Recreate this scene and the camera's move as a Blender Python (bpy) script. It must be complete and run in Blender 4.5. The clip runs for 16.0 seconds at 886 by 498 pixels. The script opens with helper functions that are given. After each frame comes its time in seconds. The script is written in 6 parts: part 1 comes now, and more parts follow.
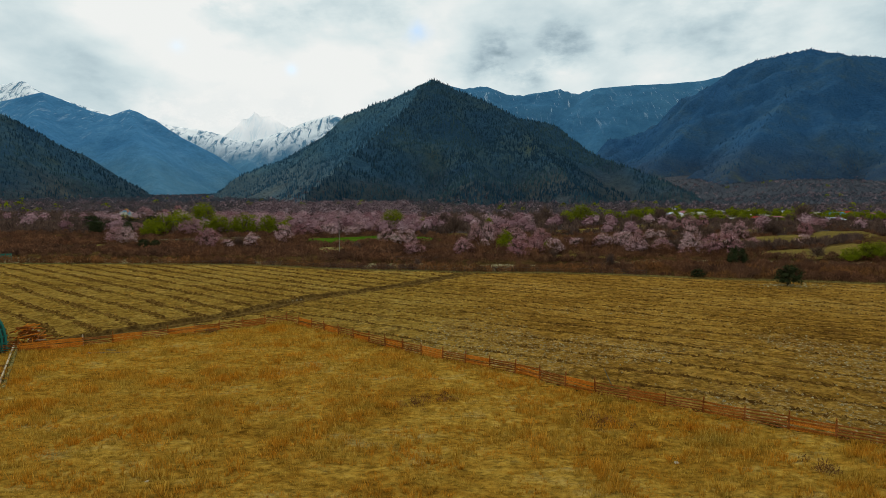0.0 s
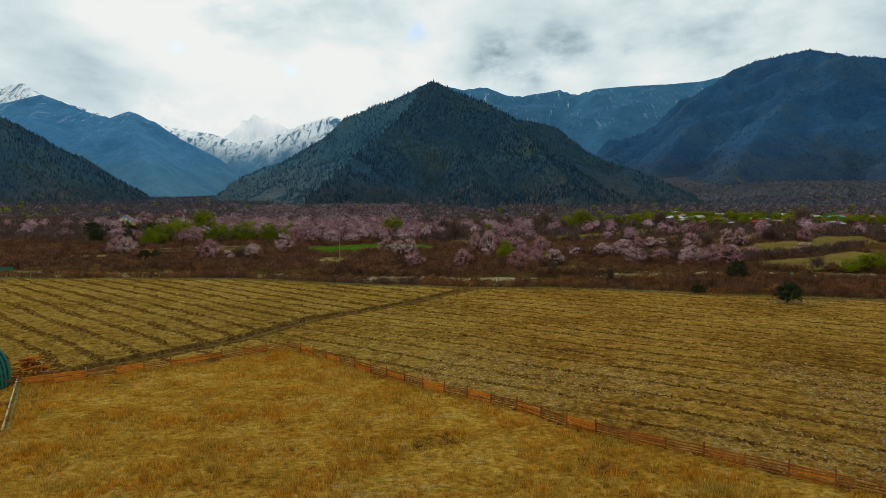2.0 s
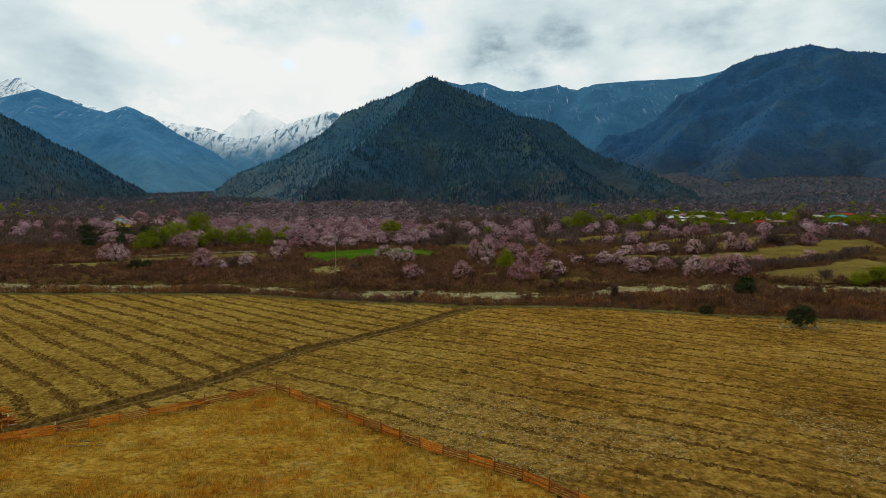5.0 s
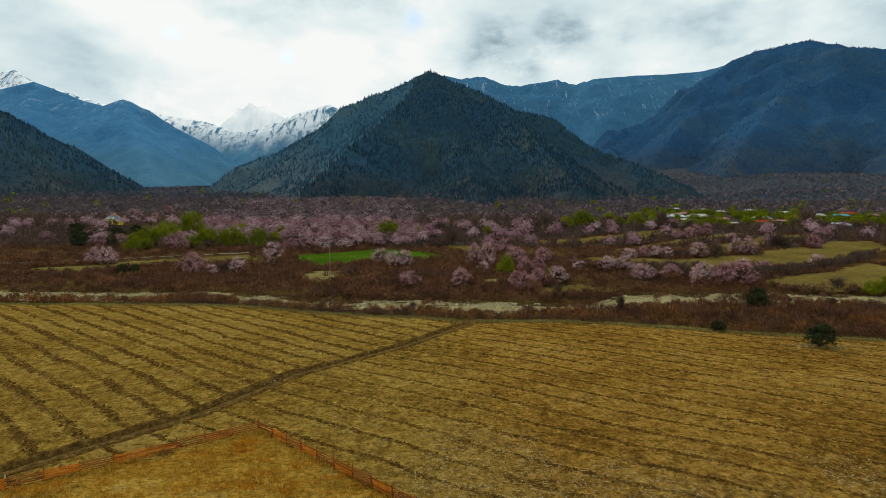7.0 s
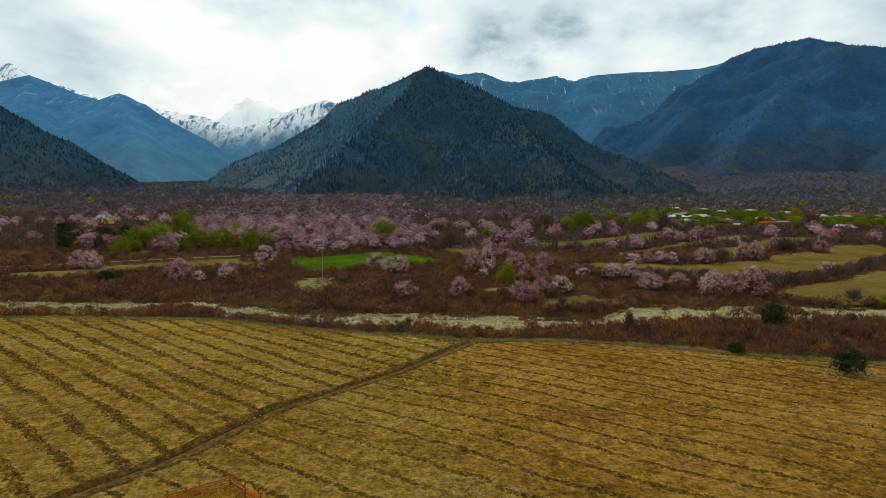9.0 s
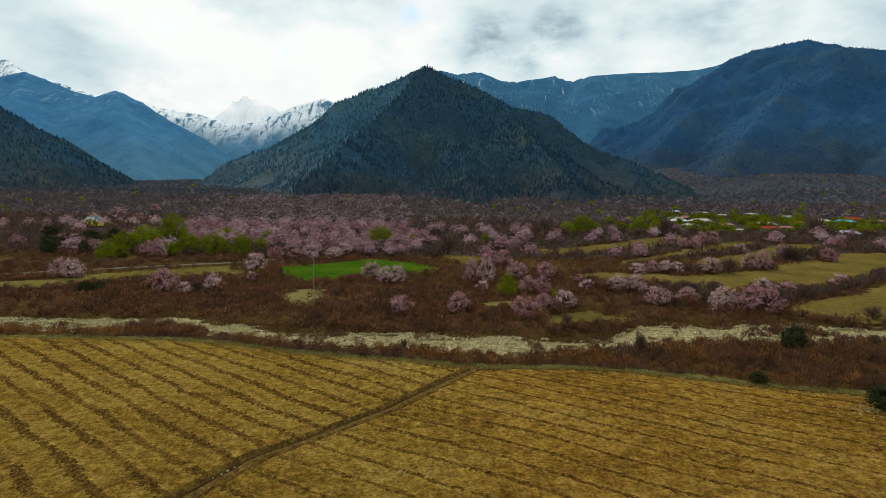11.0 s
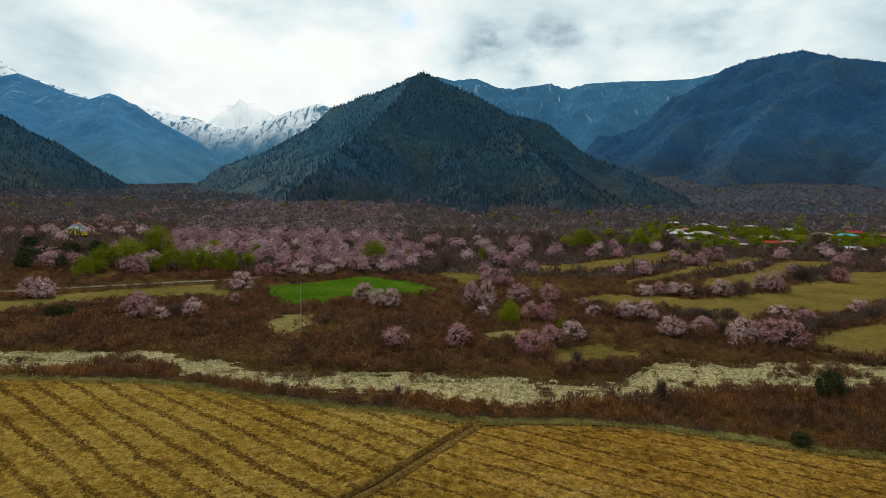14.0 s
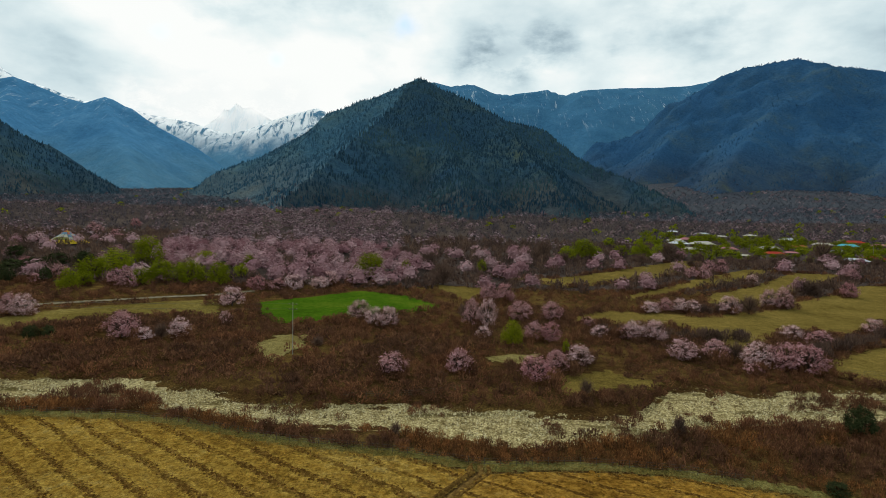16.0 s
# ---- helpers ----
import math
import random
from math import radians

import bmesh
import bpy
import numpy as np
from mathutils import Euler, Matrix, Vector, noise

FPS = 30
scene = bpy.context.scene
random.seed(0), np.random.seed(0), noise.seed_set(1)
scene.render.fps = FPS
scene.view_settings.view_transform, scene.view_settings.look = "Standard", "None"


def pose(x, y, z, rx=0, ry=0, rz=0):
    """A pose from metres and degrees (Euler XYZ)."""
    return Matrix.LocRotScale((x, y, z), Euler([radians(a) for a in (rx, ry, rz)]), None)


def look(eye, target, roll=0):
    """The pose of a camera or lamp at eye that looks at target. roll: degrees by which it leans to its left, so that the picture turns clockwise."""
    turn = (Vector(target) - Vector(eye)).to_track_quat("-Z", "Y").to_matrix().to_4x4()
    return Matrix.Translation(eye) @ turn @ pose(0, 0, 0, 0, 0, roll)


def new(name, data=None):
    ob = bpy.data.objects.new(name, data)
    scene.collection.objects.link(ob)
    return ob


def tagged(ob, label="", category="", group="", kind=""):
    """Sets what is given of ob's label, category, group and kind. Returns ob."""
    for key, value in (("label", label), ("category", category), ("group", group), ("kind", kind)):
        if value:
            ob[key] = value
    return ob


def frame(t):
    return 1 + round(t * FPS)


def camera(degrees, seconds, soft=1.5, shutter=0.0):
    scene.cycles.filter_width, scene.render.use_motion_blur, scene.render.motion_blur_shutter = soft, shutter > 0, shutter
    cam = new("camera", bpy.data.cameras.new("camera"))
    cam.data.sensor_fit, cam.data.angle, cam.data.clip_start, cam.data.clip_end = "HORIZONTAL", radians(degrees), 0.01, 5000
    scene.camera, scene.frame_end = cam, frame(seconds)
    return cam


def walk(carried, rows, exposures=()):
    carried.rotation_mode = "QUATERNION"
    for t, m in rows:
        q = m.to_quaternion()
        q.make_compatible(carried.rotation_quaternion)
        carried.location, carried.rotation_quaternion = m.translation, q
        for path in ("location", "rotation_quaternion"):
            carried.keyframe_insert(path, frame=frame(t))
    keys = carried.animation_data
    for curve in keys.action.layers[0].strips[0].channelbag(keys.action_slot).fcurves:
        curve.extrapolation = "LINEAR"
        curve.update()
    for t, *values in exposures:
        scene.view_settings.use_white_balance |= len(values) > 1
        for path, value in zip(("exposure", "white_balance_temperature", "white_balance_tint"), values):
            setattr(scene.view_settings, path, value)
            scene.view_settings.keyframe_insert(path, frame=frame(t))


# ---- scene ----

# camera: seconds, x, y, z, yaw, pitch, roll
PATH = [
    (0.0, 0.00, 0.00, 13.46, 0.000, -4.393, 0.180),
    (1.0, -0.07, -0.20, 14.95, 0.000, -4.310, 0.094),
    (2.0, -0.12, -0.03, 16.42, -0.005, -4.330, 0.029),
    (3.0, -0.14, 0.81, 17.83, -0.036, -4.440, 0.010),
    (4.0, -0.15, 2.25, 19.20, -0.070, -4.590, 0.013),
    (5.2, -0.15, 4.87, 20.77, -0.171, -4.923, 0.072),
    (6.5, -0.15, 8.51, 22.42, -0.291, -5.287, 0.186),
    (7.5, -0.17, 11.79, 23.66, -0.401, -5.547, 0.304),
    (8.5, -0.20, 15.36, 24.87, -0.525, -5.758, 0.445),
    (9.7, -0.28, 19.85, 26.31, -0.691, -5.905, 0.637),
    (11.0, -0.43, 24.77, 27.84, -0.889, -5.900, 0.862),
    (12.0, -0.60, 28.48, 29.02, -1.052, -5.813, 1.040),
    (13.0, -0.82, 32.07, 30.20, -1.225, -5.612, 1.215),
    (14.0, -1.11, 35.53, 31.40, -1.405, -5.345, 1.380),
    (15.0, -1.47, 38.92, 32.60, -1.591, -5.056, 1.527),
    (16.0, -1.91, 42.35, 33.83, -1.782, -4.809, 1.648),
]


def heading(x, y, z, yaw, pitch, roll):
    a, b = radians(yaw), radians(pitch)
    way = Vector((-math.sin(a) * math.cos(b), math.cos(a) * math.cos(b), math.sin(b)))
    return look((x, y, z), Vector((x, y, z)) + way * 10, roll)


cam = camera(76.33, 16.0, soft=0.7)
walk(cam, [(t, heading(*p)) for t, *p in PATH], [(0.0, -0.16), (4.0, -0.16), (6.5, -0.09), (9.0, 0.0), (16.0, 0.0)])

# ---------------------------------------------------------------- light
SUN_AZ, SUN_EL = radians(-20), radians(36)
SUN_DIR = Vector((math.sin(SUN_AZ) * math.cos(SUN_EL), math.cos(SUN_AZ) * math.cos(SUN_EL), math.sin(SUN_EL)))
scene.view_settings.exposure = 0.0

world = bpy.data.worlds.new("sky")
scene.world = world
world.use_nodes = True
wt = world.node_tree
wt.nodes.clear()


def wnode(kind, **props):
    n = wt.nodes.new(kind)
    for k, v in props.items():
        setattr(n, k, v)
    return n


def wmath(op, a, b=None, clamp=False):
    n = wnode("ShaderNodeMath", operation=op, use_clamp=clamp)
    for i, v in enumerate((a, b)):
        if v is None:
            continue
        if isinstance(v, (int, float)):
            n.inputs[i].default_value = v
        else:
            wt.links.new(v, n.inputs[i])
    return n.outputs[0]


def wramp(fac, stops):
    n = wnode("ShaderNodeValToRGB")
    r = n.color_ramp
    while len(r.elements) < len(stops):
        r.elements.new(0.5)
    for e, (p, c) in zip(r.elements, stops):
        e.position, e.color = p, (*c, 1)
    wt.links.new(fac, n.inputs[0])
    return n.outputs[0]


def wmix(fac, a, b):
    n = wnode("ShaderNodeMix", data_type="RGBA")
    for sock, v in zip((n.inputs[0], n.inputs[6], n.inputs[7]), (fac, a, b)):
        if isinstance(v, (int, float)):
            sock.default_value = v
        elif isinstance(v, tuple):
            sock.default_value = (*v, 1)
        else:
            wt.links.new(v, sock)
    return n.outputs[2]


coord = wnode("ShaderNodeTexCoord").outputs["Generated"]


def wnoise(scale, detail, offset, rough=0.55, distort=0.3, stretch=(1, 1, 1)):
    m = wnode("ShaderNodeMapping")
    m.inputs["Location"].default_value = offset
    m.inputs["Scale"].default_value = stretch
    wt.links.new(coord, m.inputs[0])
    n = wnode("ShaderNodeTexNoise")
    n.inputs["Scale"].default_value, n.inputs["Detail"].default_value = scale, detail
    n.inputs["Roughness"].default_value, n.inputs["Distortion"].default_value = rough, distort
    wt.links.new(m.outputs[0], n.inputs["Vector"])
    return n.outputs["Fac"]


sky = wnode("ShaderNodeTexSky", sky_type="NISHITA")
sky.sun_disc, sky.sun_elevation, sky.sun_rotation = False, SUN_EL, SUN_AZ
sky.air_density, sky.dust_density = 1.2, 2.0
blue = wnode("ShaderNodeMix", data_type="RGBA", blend_type="MULTIPLY")
blue.inputs[0].default_value = 1.0
blue.inputs[7].default_value = (0.055, 0.075, 0.10, 1)
wt.links.new(sky.outputs[0], blue.inputs[6])


def cloud_noise(scale, detail, offset, rough=0.5):
    return wnoise(scale, detail, offset, rough, 0.0, (1, 1, 2.0))


# the cloud forms are torn by shifting the direction a little before they are drawn
shift = wnode("ShaderNodeTexNoise")
shift.inputs["Scale"].default_value, shift.inputs["Detail"].default_value = 7.0, 5
wt.links.new(coord, shift.inputs["Vector"])
centred = wnode("ShaderNodeVectorMath", operation="SUBTRACT")
wt.links.new(shift.outputs["Color"], centred.inputs[0])
centred.inputs[1].default_value = (0.5, 0.5, 0.5)
scaled = wnode("ShaderNodeVectorMath", operation="SCALE")
wt.links.new(centred.outputs[0], scaled.inputs[0])
scaled.inputs["Scale"].default_value = 0.10
torn = wnode("ShaderNodeVectorMath", operation="ADD")
wt.links.new(coord, torn.inputs[0]), wt.links.new(scaled.outputs[0], torn.inputs[1])
unit = wnode("ShaderNodeVectorMath", operation="NORMALIZE")
wt.links.new(torn.outputs[0], unit.inputs[0])
torn = unit.outputs[0]


def toward(az, rise, power, source=None):
    """A soft lobe round a direction given by its bearing and its rise, in degrees."""
    a, e = radians(az), radians(rise)
    d = wnode("ShaderNodeVectorMath", operation="DOT_PRODUCT")
    wt.links.new(source or torn, d.inputs[0])
    d.inputs[1].default_value = (math.sin(a) * math.cos(e), math.cos(a) * math.cos(e), math.sin(e))
    return wmath("POWER", wmath("MINIMUM", wmath("MAXIMUM", d.outputs["Value"], 0.0), 1.0), power)


def lobes(rows):
    total = None
    for az, rise, power, amount in rows:
        one = wmath("MULTIPLY", toward(az, rise, power), amount)
        total = one if total is None else wmath("ADD", total, one)
    return total


billow = cloud_noise(3.0, 7, (3.1, 1.7, 0.4))
wisp = cloud_noise(9.0, 6, (7.3, 2.2, 1.3))
body = wmath("ADD", wmath("MULTIPLY", wmath("SUBTRACT", billow, 0.5), 1.25), wmath("MULTIPLY", wmath("SUBTRACT", wisp, 0.5), 0.62))
glow = lobes([(-22, 13.2, 90, 0.34), (-11, 14.5, 260, 0.20), (-1.5, 13.5, 300, 0.16), (-20, 30, 4, 0.05), (12, 10.5, 500, 0.12)])
dull = lobes([(5.0, 14.8, 900, 0.46), (8.5, 13.2, 900, 0.50), (12.5, 14.8, 1200, 0.44), (3.0, 12.6, 1800, 0.28), (18.6, 15.4, 7000, 0.30),
              (-21, 18.0, 500, 0.34), (-14, 17.0, 700, 0.22), (-33, 10.5, 500, 0.12), (-27, 9.2, 900, 0.24), (-6, 19.5, 300, 0.22), (25, 16, 140, 0.24), (37, 12, 300, 0.12), (-36, 17, 300, 0.06)])
tatter = wmath("MULTIPLY", wmath("SUBTRACT", cloud_noise(11.0, 8, (2.1, 5.2, 3.3), 0.6), 0.40), 4.5, True)
greys = wmath("MULTIPLY", dull, wmath("ADD", wmath("MULTIPLY", tatter, 0.75), 0.30))
level = wmath("SUBTRACT", wmath("ADD", wmath("ADD", body, 0.70), glow), greys)
cloud = wramp(level, [(0.16, (0.27, 0.37, 0.42)), (0.38, (0.42, 0.54, 0.60)), (0.56, (0.60, 0.73, 0.77)), (0.74, (0.78, 0.88, 0.89)), (0.94, (0.97, 0.99, 0.97))])
gap = wmath("ADD", wmath("MULTIPLY", toward(-2.8, 16.4, 14000), 0.8), wmath("MULTIPLY", toward(-14.8, 12.8, 30000, coord), 0.6))
gap = wmath("ADD", gap, wmath("MULTIPLY", toward(-24.5, 14.6, 20000), 0.35), True)
skyc = wmix(gap, cloud, blue.outputs[2])
bg = wnode("ShaderNodeBackground")
bg.inputs["Strength"].default_value = 1.0
wt.links.new(skyc, bg.inputs["Color"])
wt.links.new(bg.outputs[0], wnode("ShaderNodeOutputWorld").inputs[0])

sun = new("sun", bpy.data.lights.new("sun", "SUN"))
sun.data.energy, sun.data.angle, sun.data.color = 1.8, radians(12), (1.0, 0.95, 0.86)
sun.matrix_world = look(SUN_DIR * 500, (0, 0, 0))


# ---------------------------------------------------------------- materials
class Nodes:
    """A material under construction."""

    def __init__(self, name):
        self.m = bpy.data.materials.new(name)
        self.m.use_nodes = True
        self.t = self.m.node_tree
        self.t.nodes.clear()
        self.where = self.node("ShaderNodeNewGeometry").outputs["Position"]

    def node(self, kind, **props):
        n = self.t.nodes.new(kind)
        for k, v in props.items():
            setattr(n, k, v)
        return n

    def put(self, sock, v):
        if isinstance(v, (int, float)):
            sock.default_value = v
        elif isinstance(v, tuple):
            sock.default_value = (*v, 1) if len(sock.default_value) == 4 and len(v) == 3 else v
        else:
            self.t.links.new(v, sock)

    def math(self, op, a, b=0.0, clamp=False):
        n = self.node("ShaderNodeMath", operation=op, use_clamp=clamp)
        self.put(n.inputs[0], a), self.put(n.inputs[1], b)
        return n.outputs[0]

    def noise(self, scale, detail=5, rough=0.55, stretch=None, offset=(0, 0, 0), turn=0.0, distort=0.0):
        v = self.where
        if stretch or turn or offset != (0, 0, 0):
            mp = self.node("ShaderNodeMapping")
            mp.inputs["Location"].default_value = offset
            mp.inputs["Rotation"].default_value = (0, 0, turn)
            mp.inputs["Scale"].default_value = stretch or (1, 1, 1)
            self.put(mp.inputs[0], v)
            v = mp.outputs[0]
        n = self.node("ShaderNodeTexNoise")
        self.put(n.inputs["Vector"], v)
        n.inputs["Scale"].default_value, n.inputs["Detail"].default_value = scale, detail
        n.inputs["Roughness"].default_value, n.inputs["Distortion"].default_value = rough, distort
        return n.outputs["Fac"]

    def ramp(self, fac, stops):
        n = self.node("ShaderNodeValToRGB")
        r = n.color_ramp
        while len(r.elements) < len(stops):
            r.elements.new(0.5)
        for e, (p, c) in zip(r.elements, stops):
            e.position, e.color = p, (*c, 1)
        self.put(n.inputs[0], fac)
        return n.outputs[0]

    def step(self, fac, lo, hi):
        n = self.node("ShaderNodeMapRange", interpolation_type="SMOOTHSTEP")
        self.put(n.inputs[0], fac)
        n.inputs[1].default_value, n.inputs[2].default_value = lo, hi
        return n.outputs[0]

    def mix(self, fac, a, b, blend="MIX"):
        n = self.node("ShaderNodeMix", data_type="RGBA", blend_type=blend)
        self.put(n.inputs[0], fac), self.put(n.inputs[6], a), self.put(n.inputs[7], b)
        return n.outputs[2]

    def attribute(self, name):
        return self.node("ShaderNodeAttribute", attribute_name=name).outputs["Fac"]

    def axis(self, i):
        s = self.node("ShaderNodeSeparateXYZ")
        self.put(s.inputs[0], self.where)
        return s.outputs[i]

    def finish(self, color, rough=0.9, bump=None, depth=0.1, translucent=0.0, metal=0.0, gloss=0.0):
        b = self.node("ShaderNodeBsdfPrincipled")
        self.put(b.inputs["Base Color"], color), self.put(b.inputs["Roughness"], rough)
        b.inputs["Metallic"].default_value = metal
        b.inputs["Specular IOR Level"].default_value = gloss
        if bump is not None:
            n = self.node("ShaderNodeBump")
            n.inputs["Strength"].default_value, n.inputs["Distance"].default_value = 1.0, depth
            self.put(n.inputs["Height"], bump)
            self.put(b.inputs["Normal"], n.outputs[0])
        out = b.outputs[0]
        if translucent:
            tr = self.node("ShaderNodeBsdfTranslucent")
            self.put(tr.inputs["Color"], color)
            mx = self.node("ShaderNodeMixShader")
            mx.inputs[0].default_value = translucent
            self.put(mx.inputs[1], out), self.put(mx.inputs[2], tr.outputs[0])
            out = mx.outputs[0]
        self.put(self.node("ShaderNodeOutputMaterial").inputs[0], out)
        return self.m


def leafy(name, stops, translucent=0.35, tint=((0.75, 0.75, 0.75), (1.1, 1.1, 1.1)), patches=None):
    """Leaves, twigs or petals: each piece takes its own shade, each plant its own tint, whole patches of plants theirs."""
    n = Nodes(name)
    isl = n.node("ShaderNodeNewGeometry").outputs["Random Per Island"]
    base = n.ramp(isl, stops)
    own = n.ramp(n.attribute("tint"), [(0.0, tint[0]), (1.0, tint[1])])
    col = n.mix(1.0, base, own, "MULTIPLY")
    if patches:
        f = n.noise(patches[0], 4, 0.55, patches[1])
        col = n.mix(1.0, col, n.ramp(f, patches[2]), "MULTIPLY")
    return n.finish(col, 0.9, translucent=translucent)


def earthy(name, stops, big=0.05, mid=0.4, fine=4.0, depth=0.15, rough=1.0, harsh=0.5):
    """Soil, stone or timber: broad stains, clumps and a harsh fine grain."""
    n = Nodes(name)
    f = n.math("ADD", n.math("MULTIPLY", n.noise(big, 4), 0.40), n.math("MULTIPLY", n.noise(mid, 6, 0.65), 0.40))
    grain = n.noise(fine, 6, 0.7)
    f = n.math("ADD", f, n.math("MULTIPLY", grain, 0.2))
    col = n.ramp(f, stops)
    speck = n.ramp(grain, [(0.36, (1 - harsh, 1 - harsh, 1 - harsh)), (0.62, (1 + 0.5 * harsh, 1 + 0.5 * harsh, 1 + 0.4 * harsh))])
    return n.finish(n.mix(1.0, col, speck, "MULTIPLY"), rough, grain, depth)


def make_materials():
    M = {}
    M["earth"] = earthy("scrub_earth", [(0.38, (0.034, 0.018, 0.008)), (0.48, (0.070, 0.039, 0.014)), (0.56, (0.108, 0.066, 0.021)), (0.66, (0.18, 0.124, 0.036))], 0.06, 0.5, 3.0, 0.3)
    M["litter"] = earthy("leaf_litter", [(0.38, (0.034, 0.025, 0.022)), (0.5, (0.062, 0.047, 0.042)), (0.62, (0.10, 0.078, 0.066))], 0.03, 0.3, 2.0, 0.3)
    # litter far up the valley, with haze put into its colour as blue-grey
    M["haze_litter"] = earthy("haze_tinted_litter", [(0.38, (0.036, 0.042, 0.056)), (0.5, (0.054, 0.060, 0.074)), (0.62, (0.078, 0.080, 0.090))], 0.006, 0.05, 0.4, 1.0)
    M["verge"] = earthy("grey_verge", [(0.38, (0.066, 0.054, 0.014)), (0.5, (0.120, 0.104, 0.030)), (0.62, (0.19, 0.165, 0.058))], 0.1, 0.8, 4)
    # dry straw pasture
    n = Nodes("straw_pasture")
    f = n.math("ADD", n.math("MULTIPLY", n.noise(0.22, 5, 0.6, (0.6, 1.0, 1)), 0.45), n.math("MULTIPLY", n.noise(1.0, 6, 0.65, (0.5, 1.0, 1)), 0.55))
    col = n.ramp(f, [(0.36, (0.170, 0.080, 0.010)), (0.45, (0.270, 0.140, 0.017)), (0.54, (0.335, 0.197, 0.030)), (0.64, (0.31, 0.210, 0.060))])
    grain = n.noise(3.2, 7, 0.7, (0.55, 1.0, 1))
    col = n.mix(1.0, col, n.ramp(grain, [(0.36, (0.46, 0.44, 0.40)), (0.50, (0.95, 0.95, 0.93)), (0.62, (1.32, 1.34, 1.36))]), "MULTIPLY")
    M["pasture"] = n.finish(col, 1.0, grain, 0.25)
    # mown and ploughed fields
    n = Nodes("stubble_field")
    f = n.math("ADD", n.math("MULTIPLY", n.noise(0.06, 4), 0.45), n.math("MULTIPLY", n.noise(0.7, 6, 0.65), 0.55))
    col = n.ramp(f, [(0.37, (0.124, 0.068, 0.014)), (0.47, (0.228, 0.133, 0.023)), (0.56, (0.290, 0.183, 0.038)), (0.66, (0.27, 0.193, 0.062))])
    lumps = n.noise(1.5, 6, 0.68)
    across = n.math("MULTIPLY", n.math("ABSOLUTE", n.math("SUBTRACT", n.math("FRACT", n.math("ADD", n.attribute("phase"), 20.0)), 0.5)), 3.7)
    ragged = n.math("ADD", n.math("DIVIDE", across, n.attribute("wide")), n.math("MULTIPLY", n.math("SUBTRACT", lumps, 0.5), 6.5))
    row = n.math("MULTIPLY", n.math("SUBTRACT", 1.0, n.step(ragged, 0.45, 1.0)), n.math("MULTIPLY", n.attribute("strength"), n.step(n.noise(0.5, 6, 0.7, (1.0, 1.0, 1.0)), 0.30, 0.48)))
    # rows: dark soil and clods, with the furrow's shaded side painted in
    col = n.mix(row, col, n.ramp(n.noise(2.5, 4), [(0.4, (0.056, 0.030, 0.008)), (0.62, (0.135, 0.075, 0.018))]))
    # pale rim beside each row: a painted highlight for relief
    rim = n.math("MULTIPLY", n.step(ragged, 1.0, 1.25), n.math("SUBTRACT", 1.0, n.step(ragged, 1.35, 2.0)))
    col = n.mix(n.math("MULTIPLY", rim, 0.35), col, (0.42, 0.29, 0.06))
    right = n.step(n.axis(0), -5.0, 12.0)
    scab = n.math("MULTIPLY", n.step(n.math("ADD", n.noise(0.22, 4, 0.6, offset=(9, 4, 0)), n.math("MULTIPLY", right, 0.05)), 0.52, 0.62), n.step(lumps, 0.46, 0.55))
    col = n.mix(n.math("MULTIPLY", scab, 0.55), col, (0.100, 0.052, 0.014))
    mottle = n.noise(0.8, 7, 0.72, offset=(3, 8, 0))
    col = n.mix(1.0, col, n.ramp(mottle, [(0.36, (0.58, 0.56, 0.54)), (0.50, (1.0, 1.0, 1.0)), (0.62, (1.24, 1.25, 1.28))]), "MULTIPLY")
    col = n.mix(n.math("MULTIPLY", right, 0.9), col, n.mix(1.0, col, (1.05, 0.94, 0.88), "MULTIPLY"))
    flint = n.math("MULTIPLY", n.step(n.attribute("stone"), 0.3, 0.9), n.step(n.noise(3.4, 5, 0.75), 0.55, 0.60))
    col = n.mix(n.math("MULTIPLY", flint, 0.7), col, (0.40, 0.32, 0.17))
    grain = n.noise(2.6, 8, 0.8)
    col = n.mix(1.0, col, n.ramp(grain, [(0.36, (0.40, 0.38, 0.34)), (0.50, (1.0, 1.0, 0.97)), (0.64, (1.5, 1.52, 1.5))]), "MULTIPLY")
    M["stubble"] = n.finish(col, 1.0, n.math("ADD", grain, n.math("MULTIPLY", lumps, 1.5)), 0.30)
    n = Nodes("ditch_soil")
    grain = n.noise(1.8, 7, 0.72)
    col = n.ramp(grain, [(0.36, (0.046, 0.024, 0.008)), (0.50, (0.105, 0.058, 0.015)), (0.64, (0.21, 0.128, 0.030))])
    bed = n.math("MULTIPLY", n.step(n.attribute("off"), -0.30, 0.0), n.math("SUBTRACT", 1.0, n.step(n.attribute("off"), 0.45, 0.65)))
    col = n.mix(n.math("MULTIPLY", bed, 0.4), col, n.ramp(n.noise(0.9, 6, 0.7), [(0.36, (0.105, 0.064, 0.020)), (0.64, (0.195, 0.130, 0.046))]))
    M["ditch"] = n.finish(col, 1.0, grain, 0.25)
    # river gravel
    n = Nodes("river_gravel")
    vor = n.node("ShaderNodeTexVoronoi")
    vor.inputs["Scale"].default_value = 4.2
    n.put(vor.inputs["Vector"], n.where)
    bw = n.node("ShaderNodeRGBToBW")
    n.put(bw.inputs[0], vor.outputs["Color"])
    col = n.ramp(bw.outputs[0], [(0.15, (0.14, 0.106, 0.044)), (0.5, (0.32, 0.260, 0.118)), (0.85, (0.54, 0.465, 0.25))])
